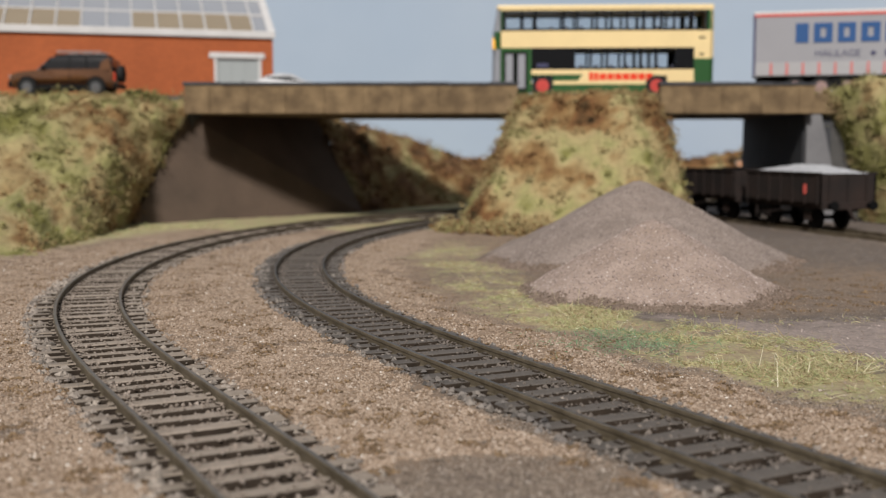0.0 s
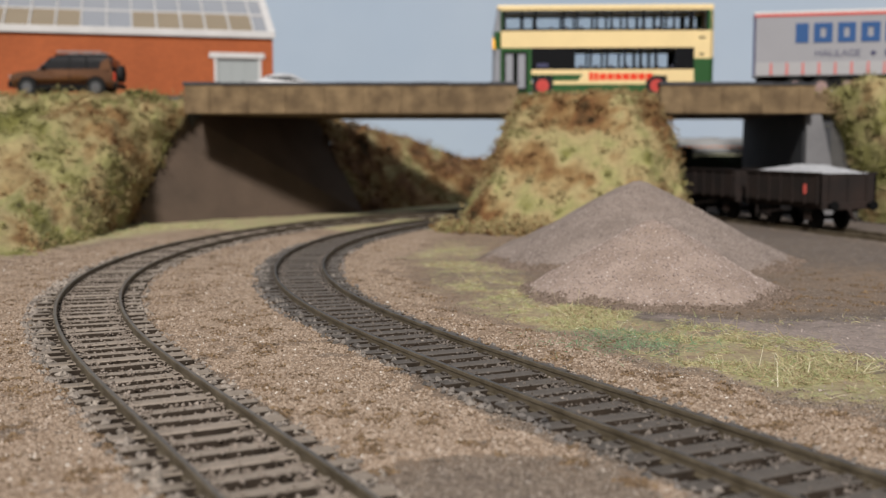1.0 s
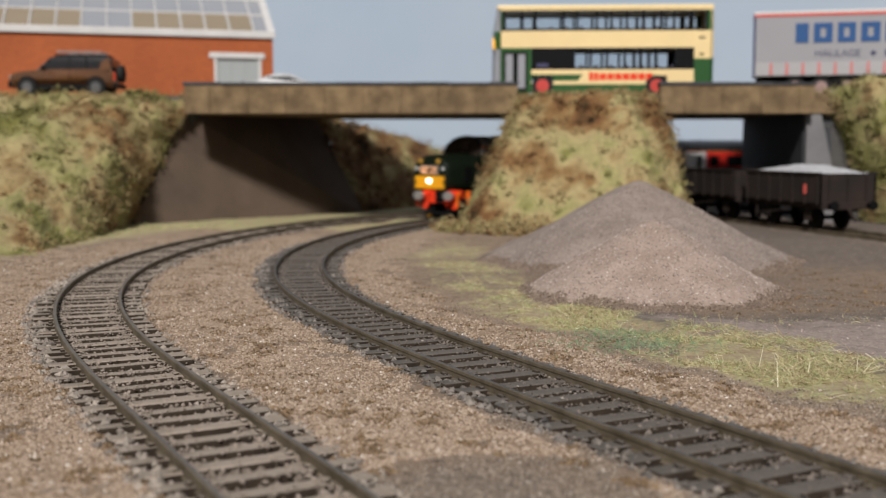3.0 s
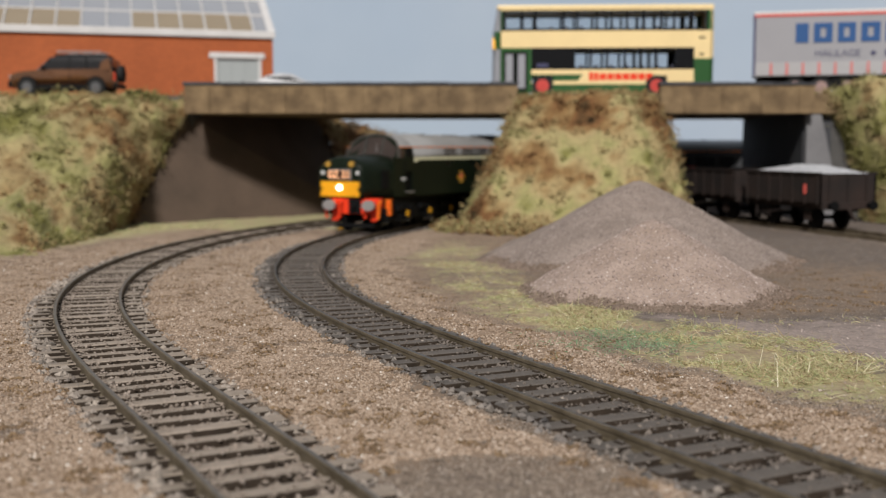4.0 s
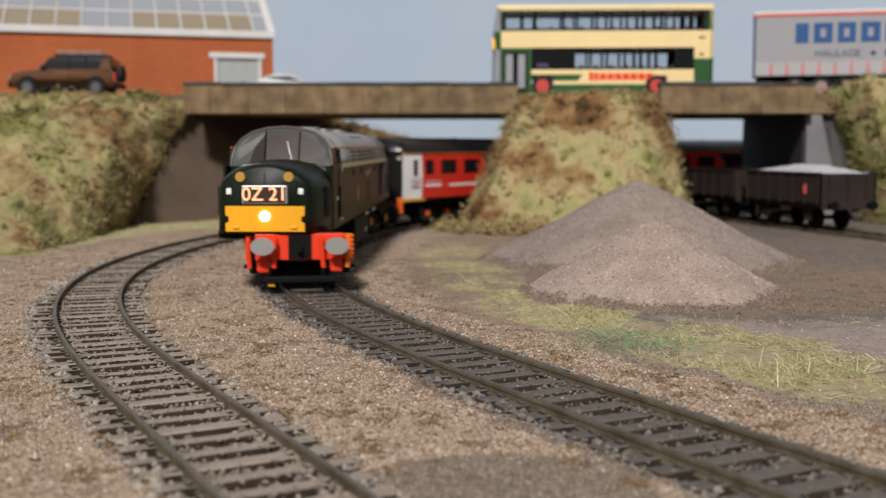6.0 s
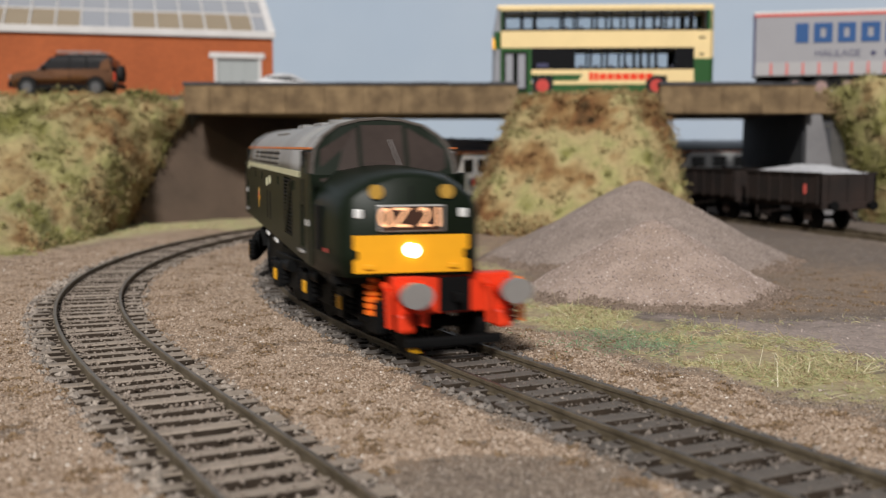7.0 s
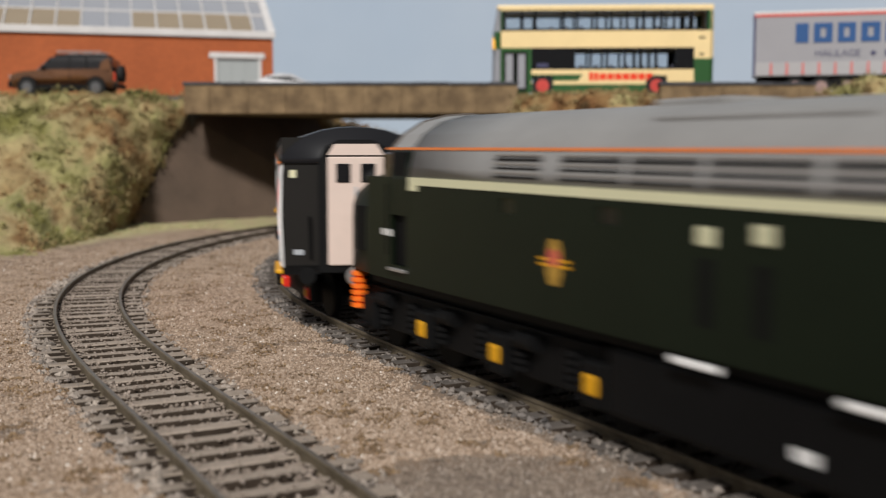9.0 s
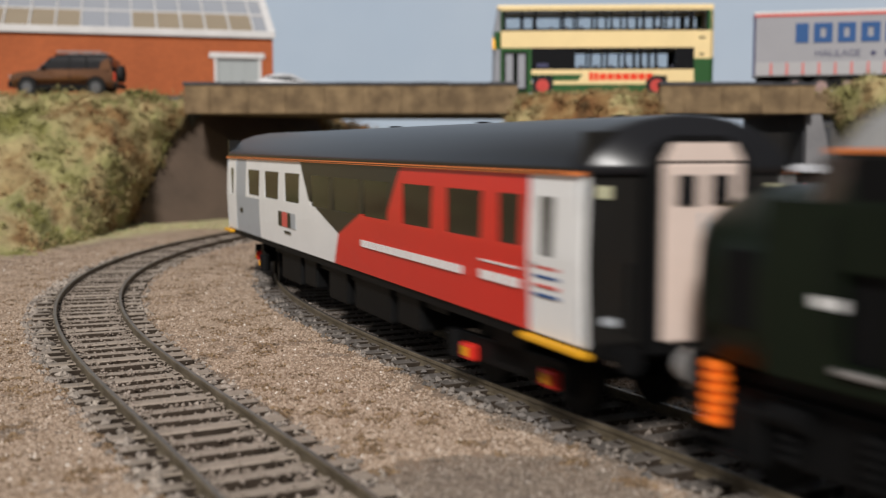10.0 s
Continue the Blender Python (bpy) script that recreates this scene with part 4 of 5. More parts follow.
    half = [(18.1, 39.5), (17.6, 41.0), (16.0, 43.2), (12.6, 45.7), (8, 47.3), (4, 48.0), (0, 48.2)]
    ring = half + [(-a, z) for a, z in reversed(half[:-1])]
    rings = []
    for x, k in ((-128.6, 0.93), (-127, 0.985), (-122, 1), (-60, 1), (0, 1), (60, 1), (122, 1), (127, 0.985), (128.6, 0.93)):
        rings.append([(x, a * (0.5 + 0.5 * k), 39.5 + (z - 39.5) * k) for a, z in ring])
    roof = part("roof", loft(rings), M["roof_black"], co, "glossy black curved roof", None, True)
    for x in range(-108, 120, 54):
        part("roof_vent", rod((x, 0, 47.7), (x, 0, 48.5), 1.5, 12), M["roof_black"], roof)
    part("floor", box(-L, L, -17, 17, 13.2, 15.4), M["black"], co)
    part("interior", box(-110, 110, -6, 6, 15.5, 26), M["seat"], co)
    for sx in (1, -1):
        turn = mm(0, 0, 0, 0, 0, 0 if sx == 1 else 180)
        end = part("carriage_end", box(126.8, 128, -17.3, 17.3, 13.5, 45.5), M["panel_black"], co, "", turn)
        bm = prism([(-8.6, 13.8), (8.6, 13.8), (8.6, 40), (7, 43.4), (4, 45), (-4, 45), (-7, 43.4), (-8.6, 40)], 128, 130.5)
        part("gangway_frame", bm, M["black"], end)
        door = part("gangway_door", box(130.4, 131.2, -6.6, 6.6, 15.5, 41.0, 0.3), M["gangway"], end, "pale pinkish gangway door")
        part("gangway_top", prism([(-6.6, 41.4), (6.6, 41.4), (5, 44), (-5, 44)], 130.4, 131.2), M["gangway"], end)
        for y0 in (-4.6, 1.2):
            part("door_window", box(131.0, 131.5, y0, y0 + 3.4, 35.0, 39.4, 0.2), M["glass_dark"], door)
        part("door_bar", box(131.1, 131.5, -0.25, 0.25, 16, 34), M["panel_grey"], door)
        for y, z, w, h, c in ((-14.6, 37, 0.8, 0.9, "cream"), (14.6, 37, 0.8, 0.9, "cream"), (-13.4, 18.5, 1.2, 0.6, "panel_grey")):
            part("end_notice", box(127.9, 128.3, y - w, y + w, z - h, z + h), M[c], end)
        for y in (-11.5, 11.5):
            bf = part("buffer", rod((128, y, 13.2), (130.4, y, 13.2), 1.3, 14), M["black"], end)
            part("buffer_head", rod((130.4, y, 13.2), (131.1, y, 13.2), 2.0, 20), M["black"], bf)
        part("jumper", rod((128.4, -10.5, 17), (129.2, -10.8, 27), 0.4, 8), M["black"], end)
        part("coupling", box(128, 136.5, -1.5, 1.5, 6.5, 8, 0.4), M["black"], end)
        bog = part("bogie", box(75, 111, -13, -11.8, 4.6, 9.6, 0.5), M["black"], co)
        part("bogie_side", box(75, 111, 11.8, 13, 4.6, 9.6, 0.5), M["black"], bog)
        part("bogie_bolster", box(88, 98, -13, 13, 6, 13), M["black"], bog)
        for ax in (82, 109):
            wheel_pair(bog, ax - 2.0, 6.0)
            for y in (-1, 1):
                part("axlebox", box(ax - 4, ax, y * 13.6 - 1.0, y * 13.6 + 1.0, 4.8, 7.8, 0.4), M["panel_red"], bog, "red and yellow axlebox")
                part("axlebox_stripe", box(ax - 2.8, ax - 1.2, y * 14.6 - 0.3, y * 14.6 + 0.3, 5.6, 7.2), M["axle_yellow"], bog)
                part("spring", rod((ax - 8 if ax < 90 else ax + 3, y * 13.2, 4.6), (ax - 8 if ax < 90 else ax + 3, y * 13.2, 9.6), 1.6, 12), M["black"], bog)
        pivot(bog, 93.0, sx)
    for x0, x1, z in ((-58, -36, 4.5), (-32, -20, 5.5), (-8, 8, 4.8), (14, 40, 5), (44, 58, 6)):
        part("equipment_box", box(x0, x1, -15.5, 15.5, z, 13.4, 0.6), M["black"], co)
    part("truss", box(-70, 70, -14.5, 14.5, 11.2, 13.4), M["black"], co)
    return co


loco = locomotive()
coach = carriage()
coach2 = copy_thing(coach, mm(0, 0, 0))


# ---- double-decker bus ----
def road_wheel(parent, x, y, r, w, hub="steel", name="wheel"):
    s = -1 if y < 0 else 1
    wh = part(name, rod((x, y - w / 2, r), (x, y + w / 2, r), r, 26), M["tyre"], parent)
    part("hub", rod((x, y + s * (w / 2 - 0.3), r), (x, y + s * (w / 2 + 0.35), r), r * 0.62, 20), M[hub], wh)
    part("hub_cap", rod((x, y + s * w / 2, r), (x, y + s * (w / 2 + 0.8), r), r * 0.22, 12), M[hub], wh)


def bus():
    b = thing("double_decker_bus", "green and cream double-decker bus with red wheel hubs", "bus", mm(101.8, 709, 77.6, 0, 0, -2.5))
    up = [(-62, -52.5), (-51, -44.5), (-43, -27), (-25.5, -18.5), (-17, -6.5), (-5, 2.5), (4, 12), (13.5, 22), (24, 33), (35, 41), (42.5, 50.5), (54, 61)]
    low = [(-43.5, -33), (-31.5, -20.5), (-19, -10), (-8.5, 0), (1.5, 11), (12.5, 20.5), (22.5, 30), (32, 43), (45, 52.5)]
    def colour(x, z):
        if z > 52.8:
            return 0
        if z > 40.2:
            return 2 if -64 < x < 62.5 else 1
        if z > 29.8:
            return 0
        if x > 54.5:
            return 0 if z > 23 else 1
        if x < -46:
            return 1
        if z > 16.4:
            return 2
        if z > 13.4:
            return 0
        if z > 9.4:
            return 1 if x < -14 - (13.4 - z) * 0.8 else 0
        if z > 7.2:
            return 0 if x < 54.5 else 1
        return 1
    cuts = [((-70, z), (70, z)) for z in (52.8, 40.2, 29.8, 16.4, 13.4, 9.4, 7.2, 23)] + [((x, 0), (x, 60)) for x in (-64, 62.5, 54.5, -46)] + [((-14, 13.4), (-17.2, 9.4))]
    arches = [(-45.6, -32.4, 2.5, 12.6), (25, 38, 2.5, 12.6)]
    for y, th in ((-16.2, 0.6), (16.2, -0.6)):
        hs = [(a, c, 41.6, 51.6) for a, c in up] + [(a, c, 17.6, 28.6) for a, c in low] + arches
        if y < 0:
            hs.append((-63.4, -48.5, 3.2, 27.5))
        side = part("bus_side", plate(-65.5, 65.8, 2.5, 54, hs, y, th, colour, cuts), [M["bus_cream"], M["bus_green"], M["glass_dark"]], b)
        for a, c in up:
            o = part("window", box(a, c, y + 0.35 * (1 if y < 0 else -1) - 0.1, y + 0.35 * (1 if y < 0 else -1) + 0.1, 41.6, 51.6), M["glass"], side)
            o.visible_shadow = False
        for a, c in low:
            dark = a < -19 or a > 44
            o = part("window", box(a, c, y + 0.35 * (1 if y < 0 else -1) - 0.1, y + 0.35 * (1 if y < 0 else -1) + 0.1, 17.6, 28.6), M["glass_dark" if dark else "glass"], side)
            o.visible_shadow = dark
        if y < 0:
            for a, c in ((-63.2, -56.3), (-55.6, -48.7)):
                leaf = part("door_leaf", plate(a, c, 3.4, 27.3, [(a + 1.2, c - 1.2, 5, 26)], y + 0.4, 0.5), M["black"], side)
                part("door_glass", box(a + 1.2, c - 1.2, y + 0.5, y + 0.7, 5, 26), M["roof_pane"], leaf)
            part("side_display", box(-42.6, -35.5, y - 0.1, y + 0.2, 17.8, 20.2), M["navy"], side)
            x = -10.2
            for i in range(9):
                w = 2.6 if i < 2 else 4.2
                part("advert_bar", box(x, x + w, y - 0.12, y + 0.1, 9.6 if i < 2 else 9.9, 14.6 if i < 2 else 14.0), M["red"], side)
                x += w + 0.6
            part("fleet_bar", box(57.5, 61, y - 0.1, y + 0.1, 35.2, 36.4), M["black"], side)
            part("fleet_bar", box(57.5, 60.5, y - 0.1, y + 0.1, 25, 26.2), M["black"], side)
    # rounded front and rear
    def face(sx, pts, mat, name, label=""):
        rings = []
        for y, k in ((-16.2, 0), (-14.5, 0.65), (-9, 0.95), (0, 1.0), (9, 0.95), (14.5, 0.65), (16.2, 0)):
            rings.append([(sx * (65.5 + p[0] * k), y, p[1]) for p in pts] + [(sx * 64.5, y, pts[-1][1]), (sx * 64.5, y, pts[0][1])])
        return part(name, loft(rings), mat, b, label, None, False)
    face(-1, [(4.5, 2.5), (5, 9)], M["bus_green"], "front_skirt")
    face(-1, [(5, 9), (4.8, 29)], M["roof_pane"], "windscreen", "pale glazed lower windscreen")
    head = face(-1, [(4.8, 29), (4.6, 40)], M["bus_green"], "front_panel")
    part("route_display", box(-70.4, -69.6, -11, 11, 31, 37, 0.2), M["amber"], head)
    part("mirror", box(-70, -68.6, -18.6, -16.8, 28.5, 34.5, 0.5), M["amber"], head, "amber-lit mirror arm")
    face(-1, [(4.6, 40), (2.5, 53)], M["roof_pane"], "upper_windscreen")
    face(1, [(1.2, 2.5), (1.6, 24)], M["bus_green"], "rear_panel")
    face(1, [(1.6, 24), (1.2, 54)], M["bus_cream"], "rear_panel")
    bm = box(-67.6, 66.4, -16.4, 16.4, 53.2, 56.2, 1.2, 3)
    part("roof", bm, M["bus_cream"], b)
    part("deck", box(-64, 64.5, -15.4, 15.4, 30.5, 32), M["seat"], b)
    part("floor", box(-64, 64.5, -15.4, 15.4, 5.5, 7), M["seat"], b)
    for z in (32, 9):
        for i in range(11):
            x = -44 + i * 9.4
            for y in (-10, 10):
                part("seat", box(x, x + 2, y - 4.5, y + 4.5, z + 1, z + (11 if z > 20 else 10.4), 0.6), M["seat"], b)
    for x in (-39, 31.5):
        for y in (-14.6, 14.6):
            road_wheel(b, x, y, 6.4, 4, "hub_red")
    return b


bus()


# ---- curtain-sided trailer ----
def trailer():
    t = thing("curtain_trailer", "grey curtain-sided lorry trailer with red top rail", "trailer", mm(292, 721, 77.6, 0, 0, -14))
    part("body", box(-88, 90, -16, 16, 14.5, 54, 0.5), M["curtain"], t)
    part("top_rail", box(-88.4, 90.4, -16.3, 16.3, 52.6, 55.6, 0.4), M["white"], t)
    part("red_rail", box(-88.2, 90.4, -16.45, -15.9, 52.2, 54.0, 0.1), M["pale_red"], t)
    part("rear_post", box(-88.8, -87.2, -16.4, -15, 14.5, 54), M["navy"], t)
    part("curtain_hem", box(-87.2, 90.2, -16.2, -15.9, 14.4, 23.0, 0.05), M["hem"], t)
    for i in range(17):
        x = -78 + i * 9.9
        part("strap", box(x, x + 1.5, -16.5, -15.9, 15, 22.6, 0.1), M["strap"], t)
        part("buckle", box(x - 0.3, x + 1.8, -16.6, -16, 15.2, 16.8, 0.1), M["strap"], t)
    for i in range(9):
        x = -82 + i * 20.5
        part("curtain_fold", box(x, x + 0.8, -16.15, -15.8, 23.2, 52), M["curtain"], t)
    # the firm's name as plain blocks with a lighter edge
    x = -62.5
    for i, w in enumerate((8, 11.5, 11, 11.5, 9.5, 10, 11)):
        blk = part("name_block", plate(x, x + w, 35.2, 47.6, [] if i in (0, 4) else [(x + w * 0.36, x + w * 0.64, 38.4, 44.4)], -16.5, 0.5), M["blue"], t, "plain blue lettering block")
        x += w + 3.1
    lettering("trade_words", "HAULAGE", 6.2, M["navy"], t, mm(-36.5, -16.15, 28.0, 90, 0, 0))
    bm = prism([(-17, 28.0), (-15, 26.1), (-13, 28.0), (-15, 29.9)], -16.4, -16, None, "y")
    part("diamond", bm, M["navy"], t)
    for i in range(5):
        part("word_bar", box(-8 + i * 5, -4.5 + i * 5, -16.4, -15.9, 26.3, 29.9), M["navy"], t)
    part("chassis", box(-86, 88, -9, 9, 9.5, 14.5, 0.3), M["black"], t)
    part("side_guard", box(-40, 40, -15.4, -14.8, 5, 12.5, 0.1), M["black"], t)
    part("rear_bumper", box(-88, -86, -15, 15, 6, 9, 0.3), M["panel_white"], t)
    for x in (-62, -46, -30):
        for y in (-12.8, 12.8):
            road_wheel(t, x, y, 6.6, 5, "hub_pale")
    for y in (-8, 8):
        part("landing_leg", box(48, 51, y - 1.2, y + 1.2, 0.2, 10), M["black"], t)
    part("kingpin_skid", box(70, 84, -5, 5, 0.1, 9.6, 0.4), M["black"], t)


trailer()


# ---- brick workshop with a glazed roof ----
def brick_wall_material():
    m = material("orange_brick_courses", (0.44, 0.11, 0.033), (0.38, 0.094, 0.028), 30, 0.85, 0, 0, 500, 0.1)
    n, l = m.node_tree.nodes, m.node_tree.links
    br = n.new("ShaderNodeTexBrick")
    br.inputs["Scale"].default_value = 1.0
    br.inputs["Brick Width"].default_value, br.inputs["Row Height"].default_value, br.inputs["Mortar Size"].default_value = 0.003, 0.001, 0.00012
    br.inputs["Color1"].default_value, br.inputs["Color2"].default_value, br.inputs["Mortar"].default_value = (1, 1, 1, 1), (0.8, 0.8, 0.8, 1), (0.75, 0.85, 1, 1)
    co = n.new("ShaderNodeTexCoord")
    mp = n.new("ShaderNodeMapping")
    mp.inputs["Rotation"].default_value = (radians(90), 0, 0)
    l.new(co.outputs["Object"], mp.inputs["Vector"])
    l.new(mp.outputs["Vector"], br.inputs["Vector"])
    hsv = next(x for x in n if x.bl_idname == "ShaderNodeHueSaturation")
    mx = n.new("ShaderNodeMix")
    mx.data_type, mx.blend_type = "RGBA", "MULTIPLY"
    mx.inputs["Factor"].default_value = 1.0
    l.new(hsv.outputs["Color"], mx.inputs[6])
    l.new(br.outputs["Color"], mx.inputs[7])
    l.new(mx.outputs[2], n["Principled BSDF"].inputs["Base Color"])
    return m


def workshop():
    w = thing("brick_workshop", "orange brick workshop with white trim and glazed roof", "building", mm(-122, 800, 77.5, 0, 0, 16))
    brick = brick_wall_material()
    wall = part("wall", plate(-330, 0, 0, 46.5, [(-41, -9, 0, 31.5)], 0, 2.5), brick, w)
    part("wall", box(-2.5, 0, 2.5, 120, 0, 46.5), brick, w)
    part("wall", box(-330, -327.5, 2.5, 120, 0, 46.5), brick, w)
    part("wall", box(-330, 0, 120, 122.5, 0, 46.5), brick, w)
    gable = prism([(2.5, 46.5), (120, 46.5), (61, 78)], -2.5, 0)
    part("gable", gable, brick, w)
    part("gable", prism([(2.5, 46.5), (120, 46.5), (61, 78)], -330, -327.5), brick, w)
    door = part("loading_door", box(-39.5, -10.5, 1.0, 2.0, 0, 30.5), M["door_grey"], w, "pale grey loading door")
    for i in range(4):
        part("door_rib", box(-39.5 + i * 9.6, -39 + i * 9.6, 0.6, 1.1, 0, 30.5), M["door_grey"], door)
    part("lintel", box(-45, -6, -1.2, 0.6, 31, 35, 0.3), M["white"], w, "white painted lintel")
    for x in (-41.6, -10.4):
        part("jamb", box(x, x + 2, -0.5, 1.6, 0, 31), M["white"], w)
    part("handle", box(-22, -20.5, 0.2, 1, 10, 15, 0.2), M["black"], door)
    part("eaves_board", box(-331, 1.5, -2.5, 2.6, 45.5, 50.5, 0.4), M["white"], w, "white eaves board")
    # glazed slope built of bars and panes
    pitch = math.degrees(math.atan2(31.5, 61))
    slope = mm(0, 0, 49.5, pitch, 0, 0)
    def on_roof(name, bm, mat, label=""):
        return part(name, bm, mat, w, label, slope)
    roof = on_roof("roof", box(-330, 0.5, 0, 67, -2.5, -0.4), M["roof_pane"])
    part("roof", box(-330, 0.5, 0, 67, -2.5, -0.4), M["roof_pane"], w, "", mm(0, 122.5, 49.5, 180 - pitch, 0, 0))
    on_roof("verge", box(-3.5, 1.8, -1, 67, -0.6, 1.4, 0.3), M["white"])
    n = 0
    x = -13.0
    while x > -322:
        wide = 16.8
        blank = n in (5, 6)
        on_roof("roof_pane", box(x - wide + 0.9, x - 0.9, 2, 33, -0.5, 0.2), M["roof_pane" if blank else "blind"], "grey roof panel" if blank else "rooflight with beige blind")
        on_roof("upper_pane", box(x - wide + 0.9, x - 0.9, 35, 64, -0.5, 0.2), M["roof_pane"])
        on_roof("glazing_bar", box(x - 0.55, x + 0.55, 0, 66, -0.5, 0.9, 0.15), M["white"])
        x -= wide
        n += 1
    on_roof("transom", box(-328, -3, 33, 34.6, -0.5, 0.9, 0.2), M["white"])
    part("ridge", box(-331, 1.5, 59, 64, 79, 82.5, 0.6), M["white"], w)


workshop()


# ---- cars ----
def off_roader(body_mat, label, at, rack=True):
    c = thing("parked_car", label, "car", at, "parked cars")
    lower = [(-34.6, 6.2), (-35.6, 9), (-34.8, 12.6), (-32.6, 14.2), (-27, 15.1), (-17.5, 15.9), (-4, 16.5), (26, 16.7), (32.4, 16.3), (34.0, 14), (34.6, 7), (33.6, 5.2), (28.8, 5.2), (27.6, 9.2), (24.4, 11), (20.6, 11), (17.4, 9.2), (16.2, 5.2), (-16.8, 5.2), (-18, 9.2), (-21.2, 11), (-25, 11), (-28.2, 9.2), (-29.4, 5.2), (-33.5, 5.2)]
    bm = prism(lower, -12.6, 12.6, None, "y")
    bmesh.ops.bevel(bm, geom=[e for e in bm.edges if abs(e.verts[0].co.y - e.verts[1].co.y) < 0.1], offset=1.5, segments=4, affect="EDGES")
    body = part("body", bm, body_mat, c, "", None, True)
    rings = []
    for z, x0, x1, w in ((15.8, -17.5, 33.2, 12.0), (18.5, -14.6, 33.0, 11.9), (21.5, -11.0, 32.2, 11.5), (23.8, -8.0, 30.6, 10.9), (25.0, -4.6, 28.2, 10.0), (25.6, 0.5, 24.0, 8.2)):
        r = 1.6
        rings.append([(x0 + r, -w, z), (x1 - r, -w, z), (x1, -w + r, z), (x1, w - r, z), (x1 - r, w, z), (x0 + r, w, z), (x0, w - r, z), (x0, -w + r, z)])
    part("glasshouse", loft(rings), M["car_glass"], c, "dark tinted glasshouse with rounded roof", None, False)
    part("roof_panel", box(-5.5, 28.6, -9.6, 9.6, 24.9, 25.9, 0.45, 3), M["glass_dark"], c)
    for y in (-1, 1):
        for xa, xb, w in ((-14.2, -7.6, 0.55), (4.6, 4.9, 0.5), (16.4, 16.2, 0.6)):
            bm = loft([[(xa - w, y * 12.1 - .25, 16), (xa + w, y * 12.1 - .25, 16), (xa + w, y * 12.1 + .25, 16), (xa - w, y * 12.1 + .25, 16)], [(xb - w, y * 10.95 - .25, 23.8), (xb + w, y * 10.95 - .25, 23.8), (xb + w, y * 10.95 + .25, 23.8), (xb - w, y * 10.95 + .25, 23.8)]])
            part("pillar", bm, M["black"], c)
        bm = loft([[(xa, y * 12.12 - .3, z) for xa, z in ((24.5, 16), (33.0, 16), (31.4, 23.6), (26.5, 21.0))], [(xa, y * 12.0 + .3, z) for xa, z in ((24.5, 16), (33.0, 16), (31.0, 23.6), (26.5, 21.0))]])
        part("rear_quarter", bm, body_mat, c)
        for x in (-23.1, 22.5):
            road_wheel(c, x, y * 11.6, 5.3, 3.4, "alloy")
            part("wheel_arch", rod((x, y * 12.2, 5.6), (x, y * 12.75, 5.6), 6.7, 24), M["black"], c)
        part("sill", box(-16, 15.6, y * 12.3 - 0.6, y * 12.3 + 0.6, 3.8, 7.0, 0.4), M["black"], c)
        part("door_seam", box(4.8, 5.1, y * 12.65 - 0.08, y * 12.65 + 0.08, 6.8, 15.8), M["black"], body)
        part("mirror", box(-13.2, -11.2, y * 14 - 1.1, y * 14 + 1.1, 16.4, 18.6, 0.4), M["black"], body)
        part("headlight", box(-35.9, -34.6, y * 9 - 1.8, y * 9 + 1.8, 10.6, 13, 0.4), M["steel"], body)
        part("tail_light", box(34.2, 35, y * 11 - 0.9, y * 11 + 0.9, 9.6, 14.6, 0.2), M["red"], body)
    part("bumper", box(-36.4, -33.5, -12, 12, 5.2, 9.2, 0.6), M["black"], c)
    part("bumper", box(33.5, 35.8, -12, 12, 5.2, 8, 0.5), M["black"], c)
    part("spare_wheel", rod((34.6, 0, 14.4), (37.8, 0, 14.4), 5.2, 26), M["tyre"], c)
    part("spare_cover", rod((37.7, 0, 14.4), (38.3, 0, 14.4), 3.2, 20), M["black"], c)
    if rack:
        bm = bmesh.new()
        for y in (-9, 9):
            rod((-4, y, 27.6), (25, y, 27.6), 0.35, 6, bm)
        for x in (-3, 6, 15, 24):
            rod((x, -9, 27.6), (x, 9, 27.6), 0.3, 6, bm)
            for y in (-9, 9):
                rod((x, y, 25.7), (x, y, 27.6), 0.3, 6, bm)
        part("roof_rack", bm, M["steel"], c, "thin steel roof rack")
    return c


off_roader(M["bronze"], "metallic bronze off-road car parked on the embankment road", mm(-237, 704, 77.6, 0, 0, 1)).scale = (0.93, 1, 1)


def saloon():
    c = thing("parked_car", "silver rounded saloon car parked behind the parapet", "car", mm(-112, 752, 77.6), "parked cars")
    prof = [(-28, 3), (-29, 8), (-26, 10.5), (-13, 12), (-5, 16.2), (3, 17.6), (11, 17), (20, 12.4), (27, 11.4), (28, 8), (27.5, 3)]
    rings = []
    for y, k in ((-11.5, 0.93), (-10.4, 0.99), (-7, 1), (7, 1), (10.4, 0.99), (11.5, 0.93)):
        rings.append([(x * k, y * (1 if z < 12.2 else 0.84), z * (k if z > 12 else 1)) for x, z in prof])
    part("body", loft(rings), M["silver"], c)
    bm = loft([[(x, y, z) for x, z in ((-11.4, 12.2), (-5.0, 14.6), (3, 15.2), (10.0, 14.8), (16.6, 12.4))] for y in (-10.7, -9.2)])
    part("side_glass", bm, M["glass_dark"], c)
    for x in (-17, 17):
        for y in (-10.4, 10.4):
            road_wheel(c, x, y, 4.2, 3, "steel")


saloon()


# ---- open wagons on the siding ----
SIDING = (Vector((208, 566)), Vector((-0.26, 0.965)).normalized())


